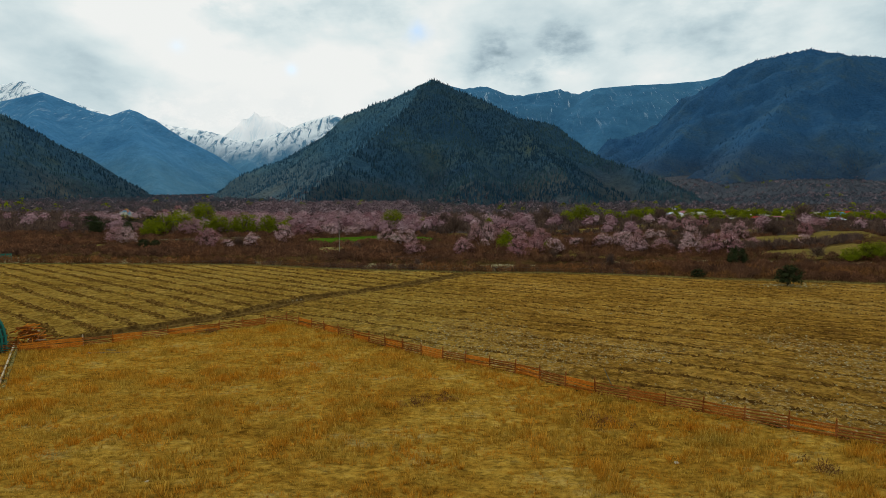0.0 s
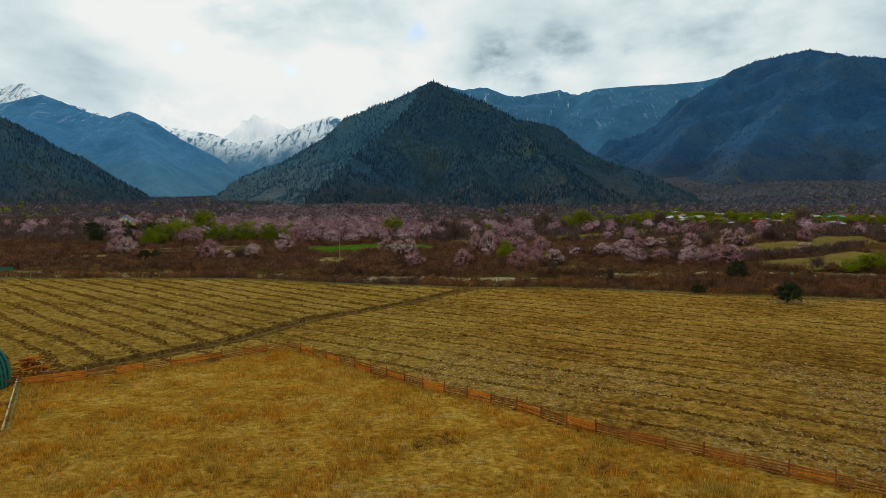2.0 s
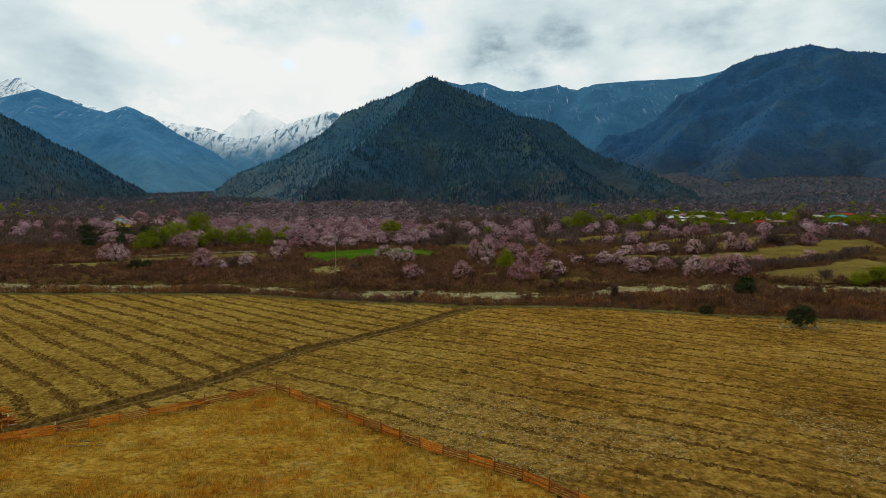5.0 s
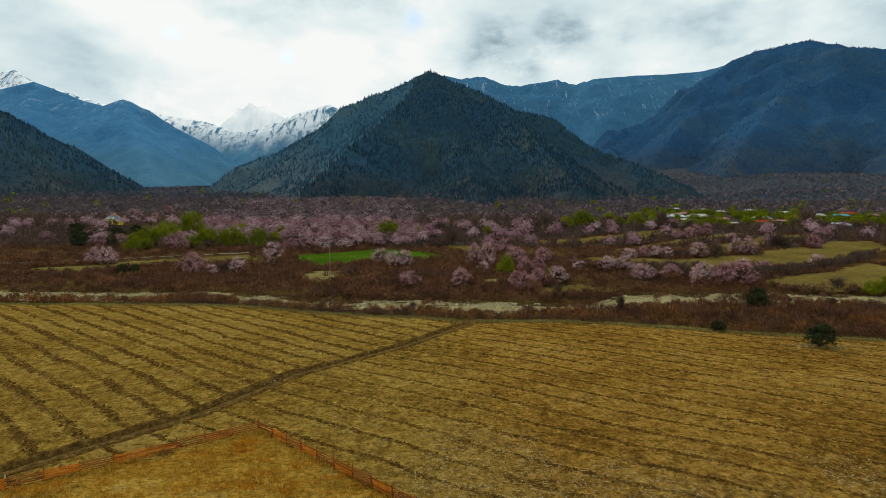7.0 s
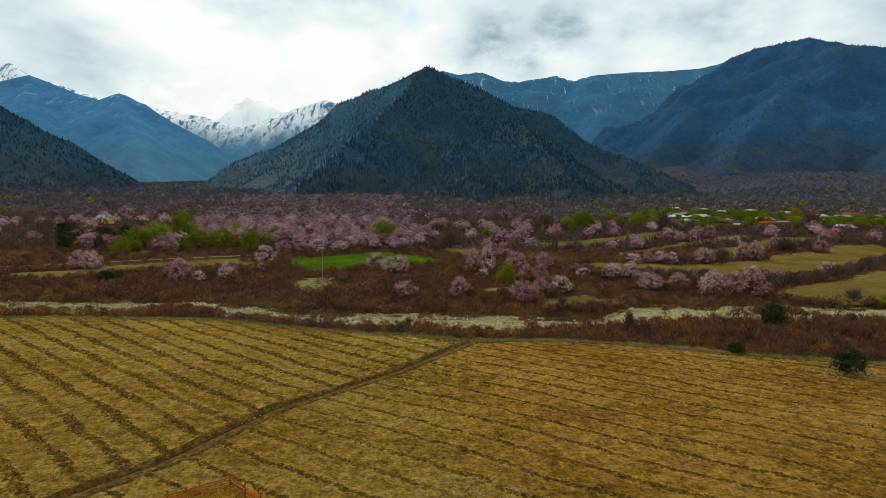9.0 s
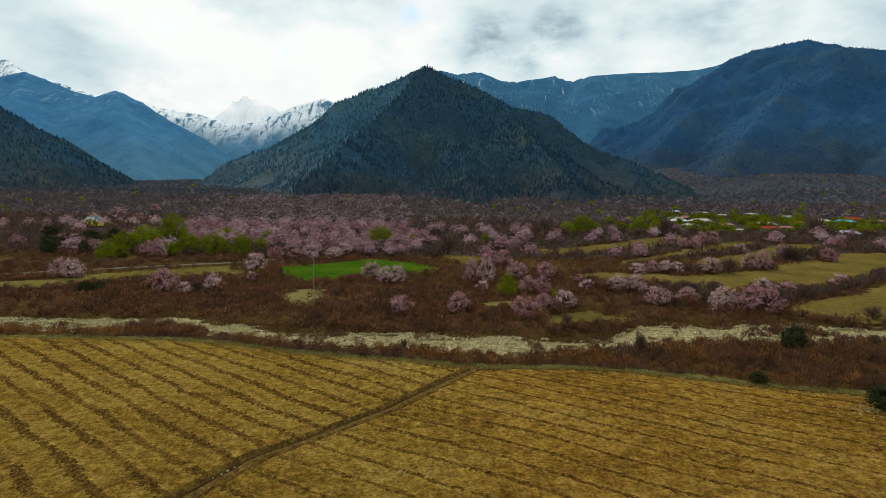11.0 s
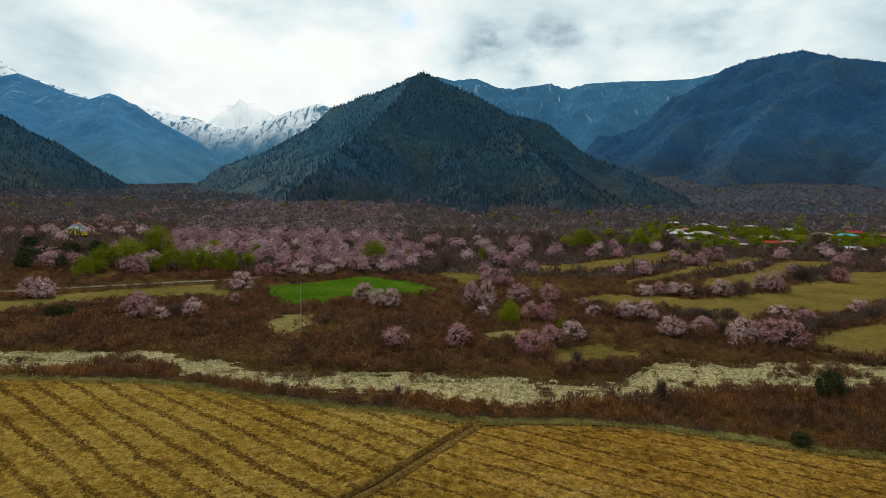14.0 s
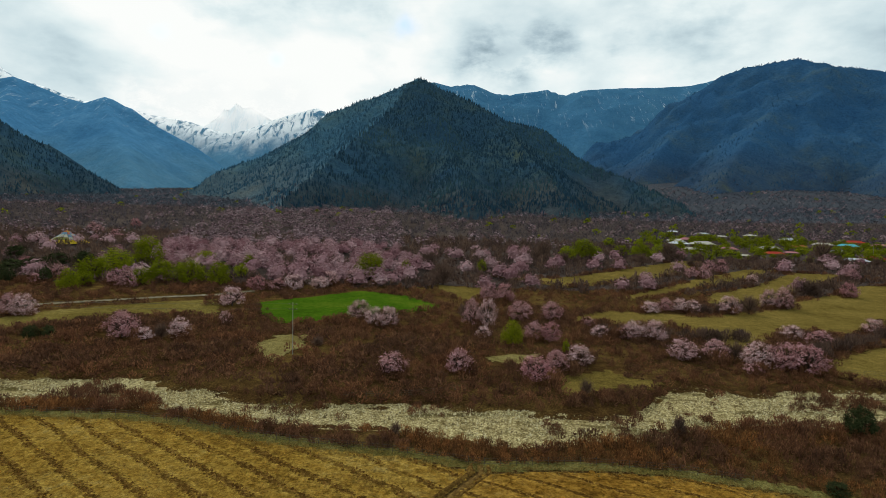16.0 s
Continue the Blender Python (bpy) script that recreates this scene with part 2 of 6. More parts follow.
    col = n.mix(1.0, col, n.ramp(n.noise(0.5, 6, 0.7), [(0.34, (0.42, 0.38, 0.31)), (0.50, (0.84, 0.83, 0.82)), (0.66, (1.10, 1.10, 1.08))]), "MULTIPLY")
    col = n.mix(n.step(n.noise(0.30, 6, 0.65, (0.14, 1.0, 1), turn=0.12), 0.54, 0.62), col, (0.085, 0.064, 0.022))
    M["gravel"] = n.finish(col, 1.0, vor.outputs["Distance"], -0.12)
    M["stone"] = earthy("river_stone", [(0.38, (0.22, 0.165, 0.075)), (0.5, (0.35, 0.28, 0.14)), (0.62, (0.50, 0.42, 0.24))], 0.9, 2.0, 8)
    M["cobble"] = leafy("river_cobble", [(0.0, (0.10, 0.076, 0.034)), (0.5, (0.29, 0.24, 0.12)), (1.0, (0.52, 0.46, 0.28))], 0.0)
    M["meadow"] = earthy("green_meadow", [(0.36, (0.026, 0.058, 0.004)), (0.50, (0.046, 0.098, 0.006)), (0.64, (0.105, 0.135, 0.014))], 0.07, 0.5, 5)
    M["terrace"] = earthy("dry_terrace", [(0.36, (0.078, 0.055, 0.015)), (0.50, (0.142, 0.103, 0.026)), (0.64, (0.22, 0.157, 0.044))], 0.05, 0.5, 4)
    M["strip"] = earthy("striped_field", [(0.36, (0.074, 0.053, 0.014)), (0.50, (0.140, 0.107, 0.027)), (0.64, (0.215, 0.170, 0.056))], 0.05, 0.5, 4)
    M["clearing"] = earthy("pale_clearing", [(0.36, (0.10, 0.075, 0.020)), (0.5, (0.18, 0.145, 0.050)), (0.64, (0.28, 0.235, 0.10))], 0.2, 0.9, 5)
    M["track"] = earthy("gravel_track", [(0.38, (0.11, 0.092, 0.058)), (0.5, (0.175, 0.150, 0.102)), (0.62, (0.26, 0.23, 0.165))], 0.2, 1, 6)
    M["wood_old"] = earthy("weathered_timber", [(0.36, (0.15, 0.045, 0.011)), (0.5, (0.27, 0.085, 0.020)), (0.64, (0.40, 0.15, 0.045))], 0.5, 3, 20, 0.02)
    M["wood_new"] = earthy("orange_timber", [(0.36, (0.42, 0.115, 0.012)), (0.5, (0.62, 0.190, 0.020)), (0.64, (0.72, 0.29, 0.05))], 0.5, 3, 20, 0.02)
    M["wood_brown"] = earthy("brown_timber", [(0.36, (0.22, 0.065, 0.012)), (0.5, (0.36, 0.110, 0.018)), (0.64, (0.48, 0.18, 0.04))], 0.5, 3, 20, 0.02)
    M["wood_pale"] = earthy("pale_timber", [(0.36, (0.30, 0.24, 0.15)), (0.5, (0.45, 0.37, 0.24)), (0.64, (0.58, 0.48, 0.33))], 0.5, 3, 20, 0.02)
    M["bark"] = earthy("bark", [(0.36, (0.030, 0.020, 0.016)), (0.5, (0.065, 0.046, 0.036)), (0.64, (0.11, 0.085, 0.07))], 0.5, 3, 12, 0.03)
    M["blossom"] = leafy("blossom", [(0.0, (0.13, 0.062, 0.052)), (0.2, (0.36, 0.190, 0.180)), (0.55, (0.58, 0.385, 0.375)), (1.0, (0.76, 0.60, 0.60))], 0.14, ((0.66, 0.46, 0.49), (1.0, 1.0, 0.98)))
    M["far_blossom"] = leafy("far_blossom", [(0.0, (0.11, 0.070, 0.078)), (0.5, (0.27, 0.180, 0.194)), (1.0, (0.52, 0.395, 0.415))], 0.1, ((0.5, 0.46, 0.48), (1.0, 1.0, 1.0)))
    M["orchard_blossom"] = leafy("orchard_blossom", [(0.0, (0.14, 0.072, 0.078)), (0.35, (0.31, 0.178, 0.186)), (0.7, (0.52, 0.350, 0.356)), (1.0, (0.74, 0.58, 0.58))], 0.10, ((0.66, 0.52, 0.56), (1.05, 1.05, 1.05)))
    M["willow"] = leafy("willow_leaf", [(0.0, (0.10, 0.120, 0.005)), (0.5, (0.19, 0.215, 0.009)), (1.0, (0.29, 0.315, 0.018))], 0.5)
    M["twig"] = leafy("bare_twig", [(0.0, (0.072, 0.040, 0.025)), (0.5, (0.118, 0.066, 0.041)), (1.0, (0.182, 0.106, 0.063))], 0.35, ((0.58, 0.53, 0.54), (1.35, 1.20, 1.02)), (0.05, (1, 1, 1), [(0.4, (0.92, 0.92, 0.96)), (0.6, (1.2, 1.08, 1.0))]))
    M["rust"] = leafy("rust_shrub", [(0.0, (0.10, 0.046, 0.019)), (0.5, (0.18, 0.083, 0.031)), (1.0, (0.29, 0.145, 0.053))], 0.35, ((0.50, 0.52, 0.60), (1.3, 1.2, 1.1)))
    M["near_twig"] = leafy("thicket_twig", [(0.0, (0.068, 0.045, 0.036)), (0.5, (0.108, 0.073, 0.058)), (1.0, (0.160, 0.112, 0.088))], 0.3, ((0.65, 0.62, 0.64), (1.25, 1.15, 1.05)))
    M["wood_twig"] = leafy("woodland_twig", [(0.0, (0.056, 0.050, 0.055)), (0.5, (0.086, 0.077, 0.083)), (1.0, (0.126, 0.113, 0.119))], 0.3, ((0.6, 0.6, 0.66), (1.3, 1.15, 1.1)))
    # twigs of the farthest woods, blued to stand for haze
    M["haze_twig"] = leafy("haze_tinted_twig", [(0.0, (0.044, 0.052, 0.068)), (0.5, (0.064, 0.074, 0.092)), (1.0, (0.092, 0.100, 0.116))], 0.2)
    M["needle"] = leafy("juniper_needle", [(0.0, (0.016, 0.021, 0.008)), (0.5, (0.036, 0.044, 0.017)), (1.0, (0.066, 0.076, 0.030))], 0.1)
    M["straw"] = leafy("dry_grass", [(0.0, (0.34, 0.190, 0.022)), (0.5, (0.50, 0.305, 0.042)), (1.0, (0.66, 0.45, 0.09))], 0.4, ((0.65, 0.60, 0.5), (1.1, 1.05, 0.95)), (0.60, (0.6, 1.0, 1), [(0.38, (1.06, 0.76, 0.44)), (0.48, (1.0, 0.86, 0.68)), (0.56, (1.0, 0.98, 0.94)), (0.68, (0.84, 0.92, 1.05))]))
    M["pale_grass"] = leafy("pale_dry_grass", [(0.0, (0.14, 0.098, 0.026)), (0.5, (0.23, 0.165, 0.046)), (1.0, (0.36, 0.27, 0.09))], 0.4)
    M["clod"] = leafy("soil_clod", [(0.0, (0.080, 0.038, 0.010)), (0.6, (0.16, 0.082, 0.018)), (1.0, (0.27, 0.16, 0.040))], 0.0)
    # the blue in the needle colour stands for distance haze
    M["pine"] = leafy("mountain_pine", [(0.0, (0.022, 0.056, 0.090)), (0.6, (0.030, 0.068, 0.098)), (1.0, (0.042, 0.078, 0.092))], 0.0, patches=(0.005, (1, 1, 1), [(0.40, (0.72, 0.78, 0.84)), (0.50, (1.0, 1.0, 1.0)), (0.62, (1.40, 1.28, 1.05))]))
    # mountains: distance haze is painted into the base colours as blue
    for key, name, belt, stops, base in (
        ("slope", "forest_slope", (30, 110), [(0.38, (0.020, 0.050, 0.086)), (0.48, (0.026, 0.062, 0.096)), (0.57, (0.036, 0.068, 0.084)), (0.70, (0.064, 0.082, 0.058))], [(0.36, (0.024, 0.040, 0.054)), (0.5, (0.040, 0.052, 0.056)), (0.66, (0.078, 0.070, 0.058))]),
        ("back_slope", "haze_tinted_slope", (60, 160), [(0.38, (0.034, 0.088, 0.138)), (0.48, (0.043, 0.104, 0.152)), (0.57, (0.053, 0.111, 0.144)), (0.70, (0.076, 0.120, 0.120))], [(0.36, (0.060, 0.098, 0.122)), (0.5, (0.078, 0.112, 0.128)), (0.66, (0.105, 0.120, 0.116))]),
        ("side_slope", "haze_blue_slope", (90, 300), [(0.36, (0.020, 0.066, 0.142)), (0.48, (0.026, 0.080, 0.160)), (0.58, (0.034, 0.086, 0.152)), (0.72, (0.062, 0.100, 0.108))], [(0.36, (0.026, 0.050, 0.090)), (0.5, (0.034, 0.056, 0.086)), (0.62, (0.052, 0.064, 0.070)), (0.72, (0.090, 0.096, 0.050))]),
    ):
        n = Nodes(name)
        f = n.math("ADD", n.math("MULTIPLY", n.noise(0.004, 5, 0.6), 0.60), n.math("MULTIPLY", n.noise(0.03, 6, 0.65), 0.40))
        foot = n.math("SUBTRACT", 1.0, n.step(n.math("ADD", n.axis(2), n.math("MULTIPLY", n.math("SUBTRACT", n.noise(0.006, 5, 0.6), 0.5), 260)), *belt))
        col = n.mix(n.math("MULTIPLY", foot, 0.85), n.ramp(f, stops), n.ramp(n.noise(0.012, 7, 0.7), base))
        canopy = n.noise(0.11, 5, 0.7)
        col = n.mix(1.0, col, n.ramp(canopy, [(0.34, (0.74, 0.78, 0.82)), (0.50, (1.0, 1.0, 1.0)), (0.66, (1.22, 1.18, 1.12))]), "MULTIPLY")
        M[key] = n.finish(col, 1.0, canopy, 5.0)
    # pines on the farther slopes carry the same painted haze
    M["back_pine"] = leafy("haze_tinted_pine", [(0.0, (0.033, 0.086, 0.136)), (0.6, (0.042, 0.100, 0.150)), (1.0, (0.052, 0.110, 0.146))], 0.0)
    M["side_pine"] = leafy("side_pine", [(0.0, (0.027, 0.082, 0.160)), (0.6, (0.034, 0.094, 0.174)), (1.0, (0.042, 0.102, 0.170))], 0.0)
    # far ridges: woods and rock coloured blue in place of haze
    for key, name, stops, snowline, bare, wood in (
        ("near_ridge", "haze_blue_ridge", [(0.36, (0.038, 0.126, 0.228)), (0.5, (0.050, 0.150, 0.258)), (0.68, (0.066, 0.172, 0.268))], (500, 800), (0.568, 0.68), [(0.36, (0.040, 0.088, 0.158)), (0.64, (0.054, 0.102, 0.164))]),
        ("far_ridge", "haze_tinted_ridge", [(0.38, (0.044, 0.148, 0.276)), (0.5, (0.059, 0.182, 0.324)), (0.62, (0.080, 0.216, 0.362))], (430, 720), (0.555, 0.66), [(0.36, (0.060, 0.160, 0.240)), (0.64, (0.090, 0.190, 0.256))]),
    ):
        n = Nodes(name)
        f = n.math("ADD", n.math("MULTIPLY", n.noise(0.004, 5, 0.6), 0.5), n.math("MULTIPLY", n.noise(0.02, 6, 0.65), 0.5))
        runs = n.noise(0.05, 7, 0.75, (1.0, 0.2, 0.13), distort=0.6)
        patch_ = n.step(n.noise(0.0035, 4, 0.6), 0.44, 0.56)
        high = n.step(n.math("ADD", n.axis(2), n.math("MULTIPLY", n.noise(0.008, 5), 260)), *snowline)
        low = n.math("SUBTRACT", 1.0, n.step(n.math("ADD", n.axis(2), n.math("MULTIPLY", n.noise(0.005, 5), 300)), 200, 520))
        col = n.mix(n.math("MULTIPLY", low, 0.8), n.ramp(f, stops), n.ramp(n.noise(0.012, 6, 0.7), wood))
        canopy = n.noise(0.07, 5, 0.7)
        col = n.mix(1.0, col, n.ramp(canopy, [(0.34, (0.86, 0.88, 0.90)), (0.66, (1.12, 1.10, 1.08))]), "MULTIPLY")
        col = n.mix(n.math("MULTIPLY", n.math("MULTIPLY", n.step(runs, *bare), high), n.math("ADD", n.math("MULTIPLY", patch_, 0.5), 0.5)), col, (0.46, 0.56, 0.62))
        M[key] = n.finish(col, 1.0, n.noise(0.02, 6, 0.7), 10.0)
    n = Nodes("snow_peak")
    rock = n.noise(0.020, 8, 0.74, (1.0, 0.4, 0.22), distort=0.8)
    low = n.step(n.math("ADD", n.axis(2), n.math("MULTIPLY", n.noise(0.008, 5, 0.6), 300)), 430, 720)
    # rock and slopes below the snow are tinted blue for haze
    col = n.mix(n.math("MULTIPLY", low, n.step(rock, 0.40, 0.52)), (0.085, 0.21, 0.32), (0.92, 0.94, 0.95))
    M["snow"] = n.finish(col, 0.9, n.noise(0.02, 6, 0.7), 14.0)
    n = Nodes("summit_snow")
    rock = n.noise(0.020, 8, 0.74, (1.0, 0.4, 0.26), distort=0.8)
    # rock paled nearly to snow white, fading the peak as cloud would
    M["summit"] = n.finish(n.mix(n.step(rock, 0.40, 0.52), (0.80, 0.86, 0.89), (0.97, 0.97, 0.97)), 0.9, rock, 2.0)
    return M


MAT = make_materials()


# ---------------------------------------------------------------- building tools
def raw(name, verts, faces, material, tint=None, smooth=False, extra=None):
    """A mesh from numpy arrays; faces all have the same number of corners."""
    verts, faces = np.asarray(verts, np.float32), np.asarray(faces, np.int32)
    me = bpy.data.meshes.new(name)
    k = faces.shape[1]
    me.vertices.add(len(verts)), me.loops.add(faces.size), me.polygons.add(len(faces))
    me.vertices.foreach_set("co", verts.ravel())
    me.loops.foreach_set("vertex_index", faces.ravel())
    me.polygons.foreach_set("loop_start", np.arange(0, faces.size, k, dtype=np.int32))
    me.polygons.foreach_set("use_smooth", np.full(len(faces), smooth))
    me.update(calc_edges=True)
    for key, value in dict(extra or {}, **({} if tint is None else {"tint": tint})).items():
        a = me.attributes.new(key, "FLOAT", "POINT")
        a.data.foreach_set("value", np.asarray(value, np.float32))
    me.materials.append(material)
    return me


def part(name, bm, material, parent, label=""):
    """Links a bmesh or a finished mesh as one object under its parent."""
    if isinstance(bm, bmesh.types.BMesh):
        me = bpy.data.meshes.new(name)
        bm.to_mesh(me)
        bm.free()
        me.materials.append(material)
    else:
        me = bm
    ob = new(name, me)
    ob.parent = parent
    if label:
        ob["label"] = label
    return ob


def root(name, x, y, z, turn=0.0):
    ob = new(name)
    ob.empty_display_size = 0.2
    ob.matrix_basis = Matrix.Translation((x, y, z)) @ Matrix.Rotation(turn, 4, "Z")
    return ob


def box(bm, sx, sy, sz, at=(0, 0, 0), turn=None, bevel=0.0):
    r = bmesh.ops.create_cube(bm, size=1.0)
    m = Matrix.Translation(at) @ (turn or Matrix()) @ Matrix.Diagonal((sx, sy, sz, 1))
    bmesh.ops.transform(bm, matrix=m, verts=r["verts"])
    if bevel:
        edges = list({e for v in r["verts"] for e in v.link_edges})
        bmesh.ops.bevel(bm, geom=edges, offset=bevel, segments=1, affect="EDGES")
    return bm


def pole_mesh(bm, a, b, r0, r1, sides=6):
    a, b = Vector(a), Vector(b)
    d = b - a
    m = Matrix.Translation((a + b) / 2) @ d.to_track_quat("Z", "Y").to_matrix().to_4x4()
    bmesh.ops.create_cone(bm, cap_ends=True, segments=sides, radius1=r0, radius2=r1, depth=d.length, matrix=m)
    return bm


def hash_noise(x, y, scale, seed=0):
    """Smooth value noise over arrays, 0 to 1."""
    x, y = np.asarray(x, float) * scale + seed * 17.3, np.asarray(y, float) * scale + seed * 5.9
    i, j = np.floor(x), np.floor(y)
    u, v = x - i, y - j
    u, v = u * u * (3 - 2 * u), v * v * (3 - 2 * v)

    def h(a, b):
        s = np.sin(a * 127.1 + b * 311.7 + seed * 74.7) * 43758.5453
        return s - np.floor(s)

    return (h(i, j) * (1 - u) + h(i + 1, j) * u) * (1 - v) + (h(i, j + 1) * (1 - u) + h(i + 1, j + 1) * u) * v


def fractal(x, y, scale, octaves=4, seed=0, gain=0.5):
    total, amp, norm = 0.0, 1.0, 0.0
    for k in range(octaves):
        total = total + amp * hash_noise(x, y, scale * 2 ** k, seed + k)
        norm += amp
        amp *= gain
    return total / norm


def inside(x, y, poly):
    x, y = np.asarray(x, float), np.asarray(y, float)
    hit = np.zeros(x.shape, bool)
    for (ax, ay), (bx, by) in zip(poly, poly[1:] + poly[:1]):
        cross = ((ay > y) != (by > y)) & (x < (bx - ax) * (y - ay) / (by - ay + 1e-9) + ax)
        hit ^= cross
    return hit


def edge_distance(x, y, line):
    """The distance from a polyline."""
    best = np.full(np.shape(x), 1e9)
    for (ax, ay), (bx, by) in zip(line, line[1:]):
        dx, dy = bx - ax, by - ay
        s = np.clip(((x - ax) * dx + (y - ay) * dy) / (dx * dx + dy * dy), 0, 1)
        best = np.minimum(best, np.hypot(x - ax - s * dx, y - ay - s * dy))
    return best


# ---------------------------------------------------------------- the plan
FENCE_CORNER = (-17.8, 63.4)
FENCE_RIGHT = [FENCE_CORNER, (-1.3, 48.9), (6.2, 43.7), (9.8, 39.8), (24.6, 30.3), (46.0, 17.5)]
FENCE_LEFT = [FENCE_CORNER, (-33.2, 52.6), (-39.6, 49.4), (-44.0, 47.4)]
FIELD_EDGE = [(-160, 127), (-65, 126.4), (-48, 125.6), (-38.8, 123.9), (-20.7, 117.6), (-5, 114.4), (5.8, 110.8), (20, 111.4), (31, 110.0), (40, 106.8), (54, 102), (75, 97), (120, 90), (170, 86)]
DITCH = [(-39.5, 51.0), (-32.8, 59.2), (-25.7, 67.5), (-18.6, 80.9), (-6.1, 94.1), (5.6, 110.0)]
RIVER_X = [-160, -79, -56, -53, -46, -37, -30, -18, -5, 2.4, 12, 20, 28, 35, 40, 46, 50, 55, 64, 72, 81, 88, 130, 200]
RIVER_FAR = [150, 145.6, 146.4, 148.4, 143.6, 140.8, 137.6, 135.6, 136.0, 136.4, 133.4, 132.2, 131.9, 134.5, 140.8, 146.2, 148.0, 144.4, 144.1, 146.4, 147.6, 146.4, 140, 130]
RIVER_NEAR = [132, 133.6, 131.6, 131.8, 131.6, 129.2, 127.2, 124.4, 123.6, 120.6, 118.2, 119.6, 121.6, 123.6, 125.0, 125.6, 128.0, 128.6, 127.2, 129, 132, 134, 128, 118]
MEADOW = [(-54.8, 220.6), (-37.3, 236.6), (-25.1, 249.3), (-8.1, 240.2), (5.2, 220.2), (-7.0, 210.6), (-19.8, 203.0), (-31.3, 195.8), (-41.1, 192.1), (-48.1, 203.4)]
LEFT_FIELD = [(-113.3, 191.8), (-106.0, 203.1), (-91.5, 214.7), (-69.2, 226.1), (-58.4, 198.7), (-74.4, 203.2), (-86.3, 196.0), (-99.5, 184.4), (-108.3, 174.6), (-130, 176), (-126, 186)]
TERRACES = [
    [(28.1, 293.3), (55.8, 290.9), (99.0, 327.2), (148.9, 372.9), (165.8, 375.8), (118.0, 310.1), (91.5, 290.8), (71.4, 275.4), (54.9, 266.8)],
    [(68.7, 245.9), (96.5, 272.1), (131.5, 306.6), (171.9, 341.0), (193.4, 342.8), (160.5, 311.2), (116.6, 274.0), (86.1, 249.8), (71.0, 240.8)],
    [(95.8, 236.5), (111.9, 260.1), (145.6, 286.1), (190.9, 331.9), (218.8, 328.5), (193.7, 302.7), (144.8, 261.5), (127.6, 238.5), (103.9, 229.2)],
    [(38.8, 201.2), (52.2, 218.8), (61.9, 220.5), (84.9, 214.3), (99.6, 221.3), (119.6, 232.2), (135.1, 246.8), (166.9, 266.4), (196.4, 292.0), (220.5, 295.3), (205, 262), (150.3, 214.2), (130.1, 202.8), (117.1, 194.7), (103.8, 199.1), (90.7, 186.0), (73.1, 173.5), (70.3, 184.6), (70.6, 198.7), (55.0, 200.6)],
    [(88.0, 165.0), (95.1, 169.3), (115.7, 179.7), (150, 205), (140, 146), (96.4, 146.7), (88.5, 146.9), (85.1, 152.6), (83.1, 158.2)],
    [(22.0, 139.0), (26.4, 150.9), (36.8, 155.1), (37.6, 150.6), (44.6, 148.3), (40.9, 144.4), (29.2, 141.3)],
    [(2.3, 265.5), (22.0, 259.3), (18.3, 243.4), (13.5, 233.0), (6.2, 247.8)],
]
CLEARINGS = [[(11.8, 161.9), (17.3, 165.7), (24.5, 167.1), (22.0, 160.1), (13.9, 158.8)], [(-39.5, 167.0), (-39.2, 179.5), (-29.3, 181.7), (-30.2, 170.2), (-31.1, 163.2), (-34.0, 156.3)]]
TRACK = [(-165, 188), (-130.4, 202.4), (-112.5, 213.4), (-99.7, 220.5), (-85.6, 228.1), (-72.8, 233.2), (-63, 242)]
FAR_FLAT = [(-745, 1800), (-700, 1840), (-790, 2250), (-850, 2650), (-1040, 2650), (-915, 2250)]
VILLAGE = [(155, 372), (300, 380), (428, 512), (300, 550), (218, 540), (158, 440)]


def river_mask(x, y):
    far, near = np.interp(x, RIVER_X, RIVER_FAR), np.interp(x, RIVER_X, RIVER_NEAR)
    wob = 2.4 * (fractal(x, y, 0.12, 3, 4) - 0.5)
    d = np.minimum(far - y + wob, y - near + wob)
    return d


def height(x, y):
    """The lie of the land."""
    x, y = np.asarray(x, float), np.asarray(y, float)
    d = np.maximum(0, y - 215)
    s = 0.019 + 0.009 / (1 + np.exp((x - 300) / 80))
    z = s * d * d / (d + 120)
    far = np.maximum(0, y - 620)
    z = z + 0.085 * far * far / (far + 400) / (1 + np.exp(-(x - 560) / 80))
    z = z + 0.35 * (fractal(x, y, 0.03, 3, 2) - 0.5) * np.clip((y - 20) / 40, 0.4, 1)
    z = z - 1.0 * np.clip((river_mask(x, y) + 1.5) / 3.0, 0, 1)
    return z


def ground_z(x, y):
    return float(height(np.array([x]), np.array([y]))[0])


def grid_mesh(name, xs, ys, zfun, material, keep=None, extra=None, smooth=True):
    X, Y = np.meshgrid(xs, ys)
    Z = zfun(X, Y)
    nx, ny = len(xs), len(ys)
    idx = np.arange(nx * ny).reshape(ny, nx)
    F = np.stack([idx[:-1, :-1], idx[:-1, 1:], idx[1:, 1:], idx[1:, :-1]], -1).reshape(-1, 4)
    V = np.stack([X, Y, Z], -1).reshape(-1, 3)
    ex = {k: fn(X, Y).ravel() for k, fn in (extra or {}).items()}
    if keep is not None:
        cx, cy = V[F, 0].mean(1), V[F, 1].mean(1)
        F = F[keep(cx, cy)]
        used, inv = np.unique(F, return_inverse=True)
        V, F = V[used], inv.reshape(F.shape)
        ex = {k: v[used] for k, v in ex.items()}
    return raw(name, V, F, material, smooth=smooth, extra=ex)


